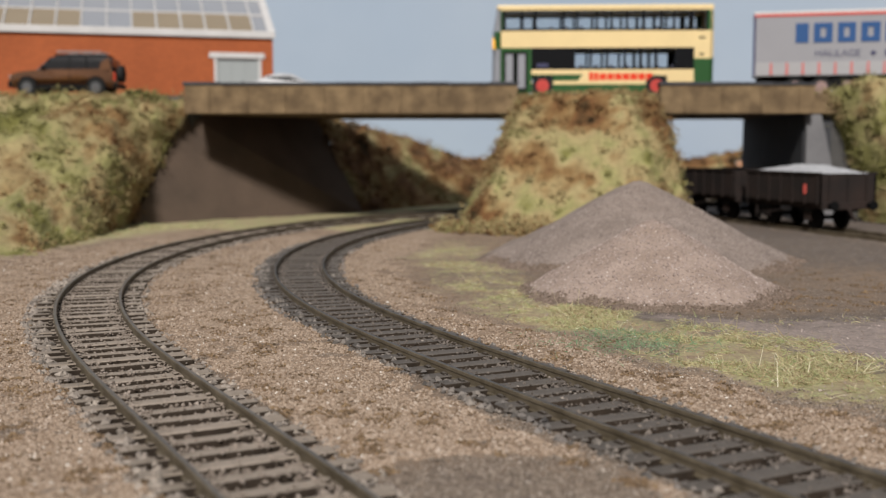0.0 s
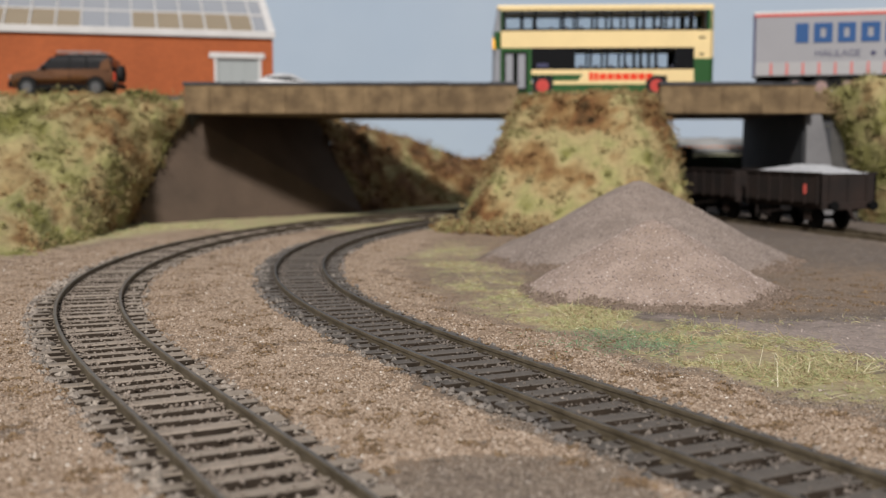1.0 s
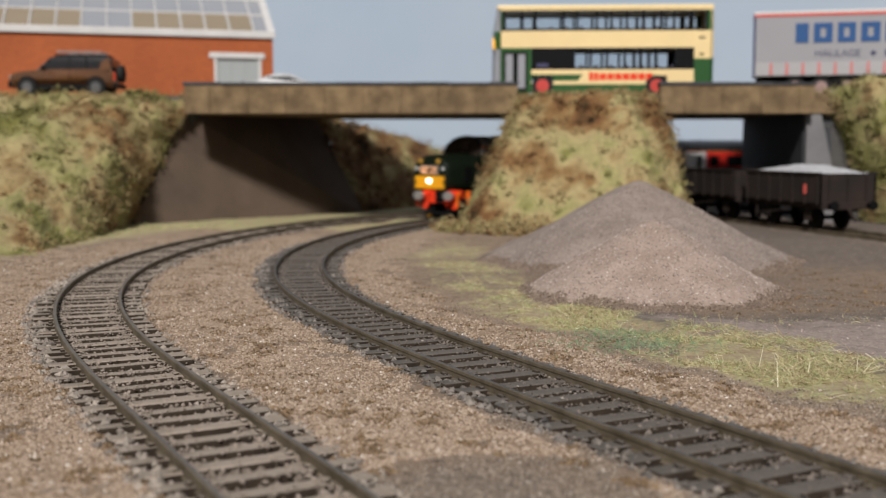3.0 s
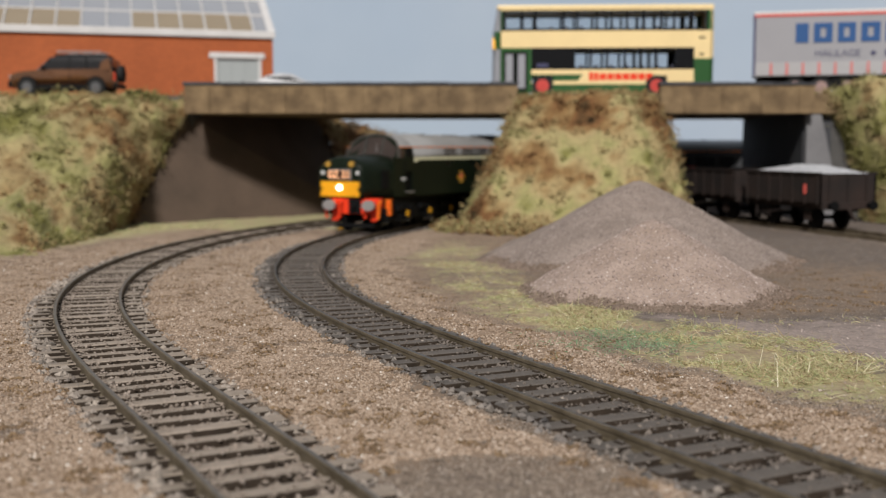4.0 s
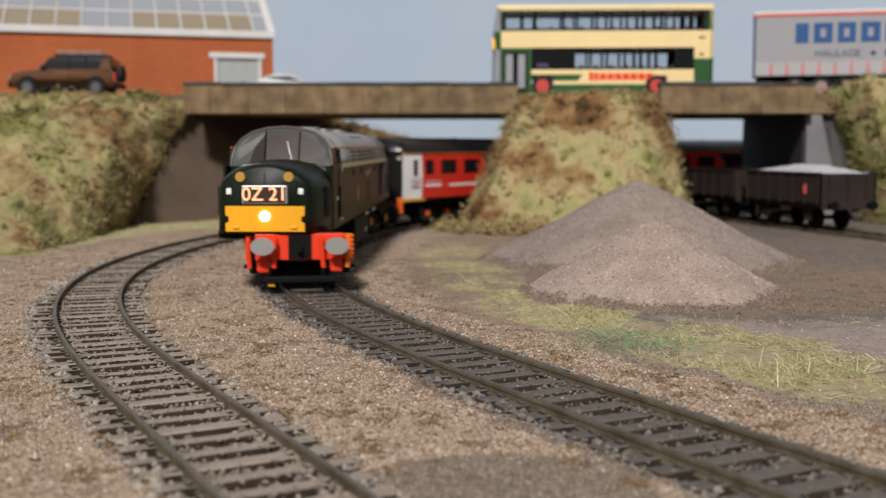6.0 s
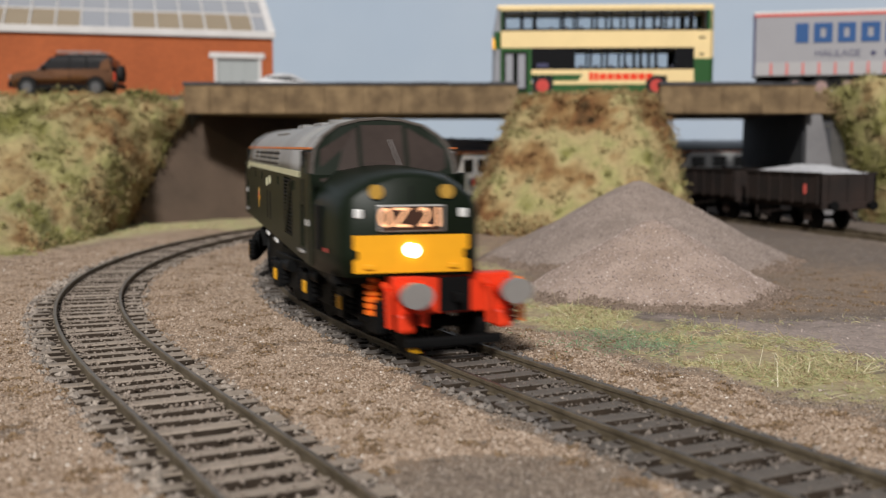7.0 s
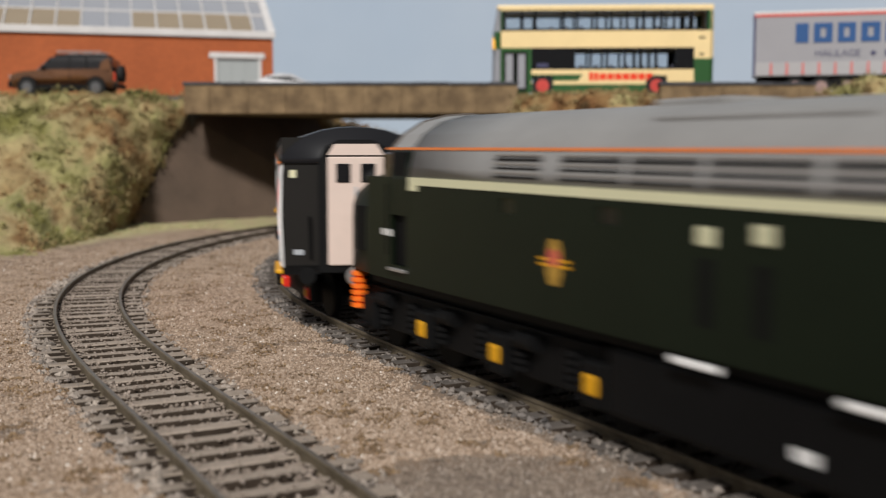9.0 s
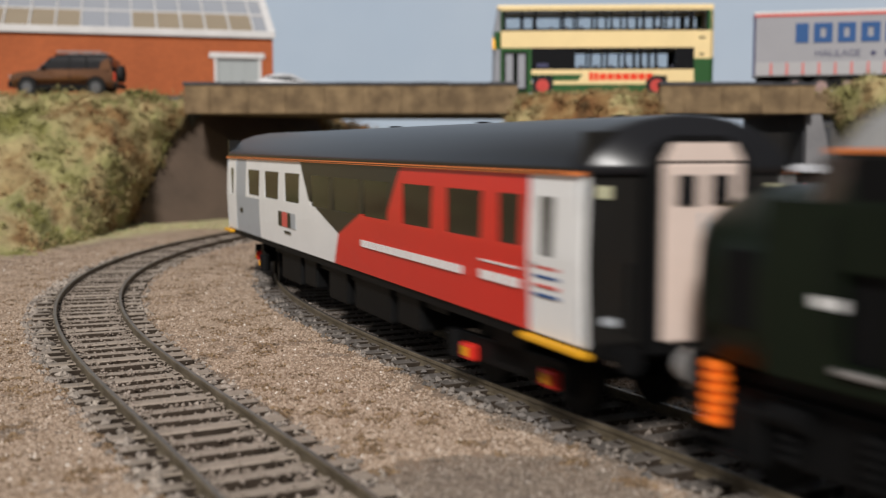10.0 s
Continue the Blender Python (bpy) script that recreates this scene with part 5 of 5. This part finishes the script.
def wagon(load):
    w = thing("open_wagon", "rusty dark brown open wagon heaped with pale stone" if load else "rusty dark brown open wagon, nearly empty", "wagon", mm(0, 0, 0), "wagons on the siding")
    z0, z1 = 14.5, 29.5
    for y, th in ((-16.5, 1.0), (16.5, -1.0)):
        side = part("side", plate(-36, 36, z0, z1, [], y, th), M["rust"], w)
        for i in range(7):
            x = -34.5 + i * 11.4
            s = -1 if y < 0 else 1
            part("rib", box(x - 0.6, x + 0.6, y + s * 0.1 - 0.5, y + s * 0.1 + 0.5, z0 - 1, z1, 0.15), M["rust"], side)
        part("top_rail", box(-36.4, 36.4, y - 0.8, y + 0.8, z1 - 0.6, z1 + 0.6, 0.2), M["rust"], side)
        if load:
            part("marking", box(22, 23.8, y - 0.7, y + 0.7, 18.8, 23.8), M["pale_red"], side, "faded red marking")
    for sx in (-1, 1):
        end = part("end", box(min(sx * 35, sx * 36), max(sx * 35, sx * 36), -16.5, 16.5, z0, z1), M["rust"], w)
        for y in (-11, 0, 11):
            part("rib", box(min(sx * 35.8, sx * 37), max(sx * 35.8, sx * 37), y - 0.7, y + 0.7, z0 - 1, z1, 0.2), M["rust"], end)
        part("headstock", box(min(sx * 35, sx * 37.2), max(sx * 35, sx * 37.2), -15.5, 15.5, 11, 15, 0.3), M["rust"], end)
        for y in (-11.5, 11.5):
            bf = part("buffer", rod((sx * 37, y, 13.2), (sx * 41, y, 13.2), 1.3, 12), M["black"], end)
            part("buffer_head", rod((sx * 41, y, 13.2), (sx * 41.8, y, 13.2), 2.5, 18), M["black"], bf)
        part("coupling", rod((sx * 37, 0, 11.5), (sx * 42.5, 0, 5.5), 0.8, 8), M["rust"], end)
        wheel_pair(w, sx * 20, 6.2)
        for y in (-1, 1):
            part("axle_guard", box(sx * 20 - 3, sx * 20 + 3, y * 12.5 - 0.5, y * 12.5 + 0.5, 4.5, 12, 0.3), M["rust"], w)
            part("spring", box(sx * 20 - 6, sx * 20 + 6, y * 13.4 - 0.7, y * 13.4 + 0.7, 9, 10.4, 0.4), M["black"], w)
    part("underframe", box(-35.5, 35.5, -13, 13, 11.2, 14.6), M["rust"], w)
    part("floor", box(-35.5, 35.5, -16, 16, z0 - 0.5, z0 + 0.6), M["rust"], w)
    part("brake_lever", rod((-26, -14.6, 6.2), (6, -14.6, 10.2), 0.5, 6), M["rust"], w)
    part("brake_post", box(-27.5, -26.3, -15, -14.2, 4.2, 12.5), M["rust"], w)
    return w


def stone_load():
    bm = bmesh.new()
    xs, ys = np.linspace(-34.8, 34.8, 50), np.linspace(-15.4, 15.4, 24)
    ids = [[bm.verts.new((x, y, 29.2 + 4.2 * (1 - (x / 35) ** 2) * (1 - (y / 15.6) ** 2) ** 0.8 + 0.5 * fbm(x, y, 2, 5) + 0.4 * random.random())) for x in xs] for y in ys]
    for p, q in zip(ids, ids[1:]):
        for i in range(len(p) - 1):
            bm.faces.new((p[i], p[i + 1], q[i + 1], q[i]))
    ob = part("stone_load", bm, M["stone_load"], None)
    return tagged(ob, "heaped pale grey crushed stone in the wagon", "stone load", "", "stuff")


def siding():
    o, d = SIDING
    turn = math.degrees(math.atan2(d.y, d.x))
    tr = thing("railway_track", "straight dark siding track beside the yard", "track", mm(o.x, o.y, 0, 0, 0, turn))
    for y in (-8.8, 8.8):
        bm = prism([(y + a, z) for a, z in RAIL_PROFILE], -420, 200)
        part("rail", bm, M["rail_side"], tr)
    first = part("sleeper", box(-1.75, 1.75, -15, 15, -0.4, 0.75, 0.2, 1), M["sleeper"], tr)
    for i in range(77):
        s = first if i == 0 else new("sleeper", first.data)
        s.parent = tr
        s.matrix_basis = mm(-360 + i * 7.2, 0, 0)
    a = wagon(True)
    a.matrix_basis = mm(o.x + d.x * 36, o.y + d.y * 36, RAIL_TOP, 0, 0, turn + 180)
    b = copy_thing(a, mm(o.x + d.x * 121, o.y + d.y * 121, RAIL_TOP, 0, 0, turn + 180))
    for o in [o for o in b.children_recursive if o.name.startswith("marking")]:
        bpy.data.objects.remove(o)
    b["label"] = "rusty dark brown open wagon, lightly loaded, standing behind another"
    ld = stone_load()
    ld.matrix_basis = a.matrix_basis.copy()


siding()


# ---- loose grains, crumbs and fibres ----
def ramp_by_piece(name, rows, rough=0.9):
    m = bpy.data.materials.new(name)
    m.use_nodes = True
    n, l = m.node_tree.nodes, m.node_tree.links
    g = n.new("ShaderNodeNewGeometry")
    r = n.new("ShaderNodeValToRGB")
    el = r.color_ramp.elements
    while len(el) < len(rows):
        el.new(0.5)
    for e, (p, c) in zip(el, rows):
        e.position, e.color = p, (*c, 1)
    l.new(g.outputs["Random Per Island"], r.inputs["Fac"])
    l.new(r.outputs["Color"], n["Principled BSDF"].inputs["Base Color"])
    n["Principled BSDF"].inputs["Roughness"].default_value = rough
    return m


M["tan_grain"] = ramp_by_piece("tan_grain", [(0.0, (0.12, 0.08, 0.045)), (0.12, (0.20, 0.135, 0.088)), (0.45, (0.325, 0.24, 0.175)), (0.9, (0.40, 0.31, 0.24)), (0.985, (0.48, 0.39, 0.32)), (1.0, (0.75, 0.70, 0.64))])
M["grey_grain"] = ramp_by_piece("grey_grain", [(0.0, (0.10, 0.078, 0.06)), (0.5, (0.20, 0.155, 0.12)), (0.9, (0.28, 0.225, 0.18)), (1.0, (0.42, 0.36, 0.31))])
M["cinder_grain"] = ramp_by_piece("cinder_grain", [(0.0, (0.07, 0.055, 0.046)), (0.5, (0.14, 0.115, 0.098)), (0.97, (0.20, 0.165, 0.14)), (1.0, (0.36, 0.31, 0.27))])
M["dusty_grain"] = ramp_by_piece("dusty_grain", [(0.0, (0.16, 0.125, 0.10)), (0.6, (0.27, 0.22, 0.18)), (1.0, (0.34, 0.28, 0.24))])
M["dust_grain"] = ramp_by_piece("dust_grain", [(0.0, (0.20, 0.15, 0.125)), (0.15, (0.26, 0.198, 0.17)), (0.6, (0.34, 0.27, 0.24)), (0.92, (0.42, 0.34, 0.31)), (1.0, (0.62, 0.53, 0.48))])
M["blade_fresh"] = ramp_by_piece("fresh_fibre", [(0.0, (0.26, 0.18, 0.09)), (0.3, (0.44, 0.35, 0.21)), (0.6, (0.50, 0.45, 0.25)), (0.82, (0.38, 0.40, 0.18)), (0.95, (0.25, 0.32, 0.13)), (1.0, (0.75, 0.69, 0.52))])
M["old_dust_grain"] = ramp_by_piece("old_dust_grain", [(0.0, (0.15, 0.115, 0.10)), (0.5, (0.26, 0.21, 0.185)), (1.0, (0.38, 0.32, 0.29))])
M["spill_grain"] = ramp_by_piece("spill_grain", [(0.0, (0.09, 0.06, 0.042)), (0.5, (0.18, 0.13, 0.10)), (1.0, (0.27, 0.20, 0.16))])
M["brown_grain"] = ramp_by_piece("brown_grain", [(0.0, (0.07, 0.045, 0.022)), (0.5, (0.16, 0.10, 0.055)), (1.0, (0.25, 0.165, 0.09))])
M["blade_teal"] = ramp_by_piece("bluish_fibre", [(0.0, (0.13, 0.20, 0.10)), (0.6, (0.17, 0.29, 0.16)), (1.0, (0.30, 0.36, 0.22))])
M["straw"] = ramp_by_piece("straw_fibre", [(0.0, (0.30, 0.22, 0.11)), (0.5, (0.50, 0.42, 0.25)), (1.0, (0.70, 0.64, 0.48))])

rng = np.random.default_rng(5)
OCTA = np.array([(1, 0, 0), (0, 1, 0), (-1, 0, 0), (0, -1, 0), (0, 0, 1), (0, 0, -1)], float)
OCTF = np.array([(0, 1, 4), (1, 2, 4), (2, 3, 4), (3, 0, 4), (1, 0, 5), (2, 1, 5), (3, 2, 5), (0, 3, 5)])


def grains(name, label, cat, mat, places, sizes, parent=None, soil=None):
    """Many small angular crumbs in one mesh."""
    k = len(places)
    soil = None if soil is None else np.repeat(soil, 6)
    v = OCTA[None] * (1 + rng.uniform(-0.35, 0.35, (k, 6, 1)))
    a = rng.uniform(0, 6.28, (k, 1))
    c, s = np.cos(a), np.sin(a)
    tilt = rng.uniform(-0.7, 0.7, (k, 1))
    x, y, z = v[..., 0], v[..., 1], v[..., 2] * 0.8
    x, z = x + tilt * z, z - tilt * x * 0.6
    v = np.stack([c * x - s * y, s * x + c * y, z], -1) * np.asarray(sizes)[:, None, None] + np.asarray(places)[:, None]
    f = (OCTF[None] + 6 * np.arange(k)[:, None, None]).reshape(-1, 3)
    me = bpy.data.meshes.new(name)
    me.from_pydata((v.reshape(-1, 3) * MM).tolist(), [], f.tolist())
    me.materials.append(mat)
    ob = new(name, me)
    ob.parent = parent
    if soil is not None:
        soil_layer(ob, soil)
    return tagged(ob, label, cat, "", "stuff")


def scatter_ground():
    tan, tsz, grey, gsz, dust, dsz, brown, bsz = [], [], [], [], [], [], [], []
    while len(tan) < 70000:
        # more of them close to the front, where they show
        y = 112 + 430 * rng.random() ** 2.0
        x = rng.uniform(-0.42, 0.42) * y
        d = near_line(x, y)
        if d < 12.5:
            continue
        s = soil_value(x, y, d)
        z = ground_height(x, y, d)
        r = rng.uniform(0.14, 0.40) * (1.0 if rng.random() < 0.97 else 1.6)
        clump = fbm(x, y, 17, 5.0, 2)
        if s < 0.3 and clump > 0.32 and rng.random() < 0.75:
            brown.append((x, y, z + r * 0.2)), bsz.append(r * 1.1)
        elif s < 0.2:
            tan.append((x, y, z + r * 0.1)), tsz.append(r)
        elif s < 0.5:
            grey.append((x, y, z + r * 0.1)), gsz.append(r * (0.75 if y < 250 else 0.5))
        elif s < 0.68 and rng.random() < 0.1:
            dust.append((x, y, z)), dsz.append(r * 0.7)
    grains("ballast_grains", "fine tan cork-like ballast crumbs over the ground", "ballast", M["tan_grain"], tan, tsz)
    grains("brown_grains", "dark brown ballast crumbs in small clumps", "ballast", M["brown_grain"], brown, bsz)
    grains("dirt_grains", "dark grey dirt crumbs over the ground", "ballast", M["grey_grain"], grey, gsz)
    grains("yard_grains", "pinkish grey fine grit on the yard", "grit", M["dust_grain"], dust, dsz)
    # dark lumps beside the rails and crumbs lying on the sleepers
    for which, most in (("outer", 1.0), ("inner", 1.0)):
        lump, lsz, crumb, csz = [], [], [], []
        for _ in range(2000):
            s = rng.uniform(-400, 190)
            side = 1 if rng.random() < 0.6 else -1
            p, _ = on_line(which, s, side * rng.uniform(11.0, 16.5))
            r = rng.uniform(0.3, 1.0) * (0.75 if side < 0 else 1)
            lump.append((p.x, p.y, 0.95 + r * 0.1)), lsz.append(r)
        for _ in range(9000):
            s = rng.uniform(-400, 150)
            o = rng.uniform(-8, 8) if rng.random() < 0.4 else rng.choice((-1, 1)) * rng.uniform(4.6, 8.0)
            p, _ = on_line(which, s, o)
            onto = rng.random() < 0.4
            crumb.append((p.x, p.y, rng.uniform(0.2, 0.8) if not onto else 1.4)), csz.append(rng.uniform(0.25, 0.75) * (0.55 if onto else 1))
        grains("clinker_lumps", "dark grey clinker lumps along the rails", "clinker", M["clinker" if which == "outer" else "clinker_dark"], lump, lsz)
        grains("track_crumbs", "dusty grey crumbs between the sleepers", "clinker", M["cinder_grain"] if which == "inner" else M["dusty_grain"], crumb, csz)


scatter_ground()


def scatter_heap():
    ob = bpy.data.objects["gravel_heap"]
    vs = np.array([v.co for v in ob.data.vertices]) / MM
    vs = vs[vs[:, 1] < 440]
    pick = rng.integers(0, len(vs), 26000)
    p = vs[pick] + rng.uniform(-1.6, 1.6, (26000, 3)) * (1, 1, 0.0)
    p[:, 2] = [heap_height(x, y) for x, y in p[:, :2]]
    p = p[p[:, 2] > 0.7]
    low = p[:, 2] + np.array([1.6 * fbm(x, y, 4, 9) for x, y in p[:, :2]]) + rng.normal(size=len(p)) * 0.5 < 2.8
    back = np.array([a > b for a, b in (heap_parts(x, y) for x, y in p[:, :2])])
    for on, mat, label in ((~low & ~back, "dust_grain", "pinkish stone grains over the front of the heap"), (~low & back, "old_dust_grain", "greyer stone grains over the back of the heap")):
        grains("heap_grains", label, "gravel", M[mat], p[on], rng.uniform(0.15, 0.42, int(on.sum())))
    grains("spill_grains", "brown dirt crumbs round the heap's foot", "gravel", M["spill_grain"], p[low], rng.uniform(0.2, 0.55, int(low.sum())))


scatter_heap()


def fibres(name, label, mat, roots, ways, length, width, droop=0.5, soil=None):
    """Thin bent blades: two segments tapering to a point."""
    k = len(roots)
    roots, ways = np.asarray(roots), np.asarray(ways, float)
    ways /= np.linalg.norm(ways, axis=1, keepdims=True)
    side = np.cross(ways, rng.normal(size=(k, 3)))
    side /= np.linalg.norm(side, axis=1, keepdims=True) + 1e-9
    ln = np.asarray(length)[:, None]
    mid = roots + ways * ln * 0.55
    bend = rng.normal(size=(k, 3)) * 0.35
    bend[:, 2] -= droop
    tip = mid + (ways + bend) * ln * 0.5
    w = np.asarray(width)[:, None]
    v = np.stack([roots - side * w, roots + side * w, mid + side * w * 0.7, mid - side * w * 0.7, tip], 1)
    base = 5 * np.arange(k)[:, None]
    quads = (base + [0, 1, 2, 3]).tolist()
    tris = (base + [3, 2, 4]).tolist()
    me = bpy.data.meshes.new(name)
    me.from_pydata((v.reshape(-1, 3) * MM).tolist(), [], quads + tris)
    me.materials.append(mat)
    ob = new(name, me)
    if soil is not None:
        soil_layer(ob, np.repeat(soil, 5))
    return tagged(ob, label, "grass", "", "stuff")


def turf_on(bank_name, count, label, long=(0.9, 2.4), clumps=0):
    """Short fibres and crumbly clumps rooted on a bank, tinted as the turf below them."""
    me = bpy.data.objects[bank_name].data
    co = np.array([v.co for v in me.vertices]) / MM
    no = np.array([v.normal for v in me.vertices])
    no[no[:, 1] > 0] *= -1 if no[:, 1].mean() > 0 else 1
    tint = np.zeros(len(co), dtype=np.float32)
    me.attributes["soil"].data.foreach_get("value", tint)
    pick = rng.integers(0, len(co), count)
    roots = co[pick] + rng.normal(size=(count, 3)) * 1.6
    ways = no[pick] * 0.8 + rng.normal(size=(count, 3)) * 0.45 + (0, -0.1, 0.5)
    fibres("turf_fibres", label, M["scenic"], roots, ways, rng.uniform(*long, count), rng.uniform(0.10, 0.30, count), 0.5, tint[pick] + rng.normal(size=count) * 0.06)
    if clumps:
        seat = rng.integers(0, len(co), clumps)
        pts, sizes, soil = [], [], []
        for i in seat:
            k = int(rng.integers(8, 22))
            spread = rng.uniform(0.8, 2.6)
            shade = tint[i] + rng.normal() * 0.08
            pts.append(co[i] + no[i] * 0.5 + rng.normal(size=(k, 3)) * spread * (1, 1, 0.7))
            sizes.append(rng.uniform(0.35, 1.0, k))
            soil.append(shade + rng.normal(size=k) * 0.06)
        pts = np.concatenate(pts)
        pts[:, 2] = np.maximum(pts[:, 2], 0.6)
        grains("turf_clumps", "crumbly foam clumps of scenic foliage on the turf", "foliage", M["scenic"], pts, np.concatenate(sizes), None, np.concatenate(soil))


turf_on("bank_west", 20000, "short yellow-green and brown scenic fibres on the embankment", clumps=900)
turf_on("pier_mound", 16000, "short straw and brown fibres on the mound", clumps=900)
turf_on("bank_behind", 9000, "rough brown fibres on the cutting side", (2, 5), 700)
turf_on("bank_east", 8000, "short green fibres on the embankment", clumps=400)


def mound_skirt():
    """Rough foliage that spreads from the mound's foot onto the ground."""
    pts, sizes, soil = [], [], []
    for _ in range(330):
        u = rng.random()
        x, y = 4 + 62 * u ** 1.6 + rng.normal() * 4, 606 - 46 * u + rng.normal() * 9
        reach = rng.uniform(1.0, 3.2)
        k = int(rng.integers(10, 26))
        shade = 0.46 + 0.22 * fbm(x, y, 3, 16) + rng.normal() * 0.1
        pts.append(np.array((x, y, 1.0)) + np.abs(rng.normal(size=(k, 3))) * (0, 0, reach) + rng.normal(size=(k, 3)) * (reach, reach, 0.3))
        sizes.append(rng.uniform(0.4, 1.1, k))
        soil.append(shade + rng.normal(size=k) * 0.07)
    pts = np.concatenate(pts)
    pts[:, 2] = np.maximum(pts[:, 2], 0.6)
    grains("foot_clumps", "straw and rust foliage clumps round the mound's foot", "foliage", M["scenic"], pts, np.concatenate(sizes), None, np.concatenate(soil))


mound_skirt()


def verge_grass():
    roots = []
    while len(roots) < 27000:
        y = 170 + 330 * rng.random() ** 1.4
        x = rng.uniform(-0.05, 0.42) * y
        d = near_line(x, y)
        s = soil_value(x, y, d)
        if s > 0.42 and not 0.52 < s < 0.62 and rng.random() < ((s - 0.36) * 1.6) ** 2:
            roots.append((x, y, ground_height(x, y, d)))
    k = len(roots)
    ways = rng.normal(size=(k, 3)) * (1, 1, 0.25) + (0, 0, 0.28)
    fibres("verge_grass", "thin patchy green and straw grass along the yard edge", M["blade_fresh"], roots, ways, rng.uniform(0.5, 2.4, k), rng.uniform(0.035, 0.09, k), 0.25)
    # a bluish-green tuft among the rest
    q = 2200
    tx, ty = 44 + rng.normal(size=q) * 9, 255 + rng.normal(size=q) * 9
    tuft = [(x, y, ground_height(x, y, near_line(x, y))) for x, y in zip(tx, ty)]
    fibres("tuft_grass", "small bluish-green tuft in the yard grass", M["blade_teal"], tuft, rng.normal(size=(q, 3)) * (1, 1, 0.3) + (0, 0, 0.35), rng.uniform(0.5, 2.2, q), rng.uniform(0.04, 0.1, q), 0.25)
    # a few long dry stalks
    pick = rng.integers(0, k, 240)
    r2 = np.array(roots)[pick]
    fibres("dry_stalks", "long dry straw stalks lying on the grass", M["straw"], r2, rng.normal(size=(240, 3)) * 0.9 + (0, 0, 0.5), rng.uniform(3, 10, 240), rng.uniform(0.04, 0.09, 240), 0.8)
    # turf at the foot of the outer bank
    foot = []
    while len(foot) < 6000:
        x, y = rng.uniform(-330, -120), rng.uniform(360, 640)
        s = soil_value(x, y, 50)
        if s > 0.75 and rng.random() < 0.8:
            foot.append((x, y, 0.8))
    fibres("foot_grass", "low green turf at the embankment's foot", M["blade_fresh"], foot, rng.normal(size=(6000, 3)) * 0.6 + (0, 0, 0.9), rng.uniform(1, 3.2, 6000), rng.uniform(0.1, 0.25, 6000))


verge_grass()


# ---- the train runs round the inner line ----
# where the locomotive's middle is on the line, by time: a steady run
RUN = [(0.5 * i, -3.7 - 114.25 * (0.5 * i - 6) - 0.068 * (0.5 * i - 6) ** 2) for i in range(21)]
GAP = 266.4


def riding(s, half):
    a, _ = on_line("inner", s - half)
    b, _ = on_line("inner", s + half)
    c = (a + b) / 2
    d = a - b
    return mm(c.x, c.y, RAIL_TOP, 0, 0, math.degrees(math.atan2(d.y, d.x)))


def motions():
    for ob, back, half in ((loco, 0, 69), (coach, GAP, 93), (coach2, GAP + 283, 93)):
        rows = [(t, riding(p + back, half)) for t, p in RUN]
        walk(ob, rows)
        for bog in [c for c in ob.children if c.name.startswith("bogie")]:
            front = bog.matrix_basis.translation.x > 0
            turned = []
            for t, p in RUN:
                s = p + back + (-half if front else half)
                a, b = on_line("inner", s - 30)[0], on_line("inner", s + 30)[0]
                d = a - b
                body = riding(p + back, half).to_euler().z
                yaw = math.degrees(math.atan2(d.y, d.x) - body)
                yaw = (yaw + 180) % 360 - 180
                turned.append((t, mm(half if front else -half, 0, 0, 0, 0, yaw + (0 if front else 180))))
            walk(bog, turned)


motions()
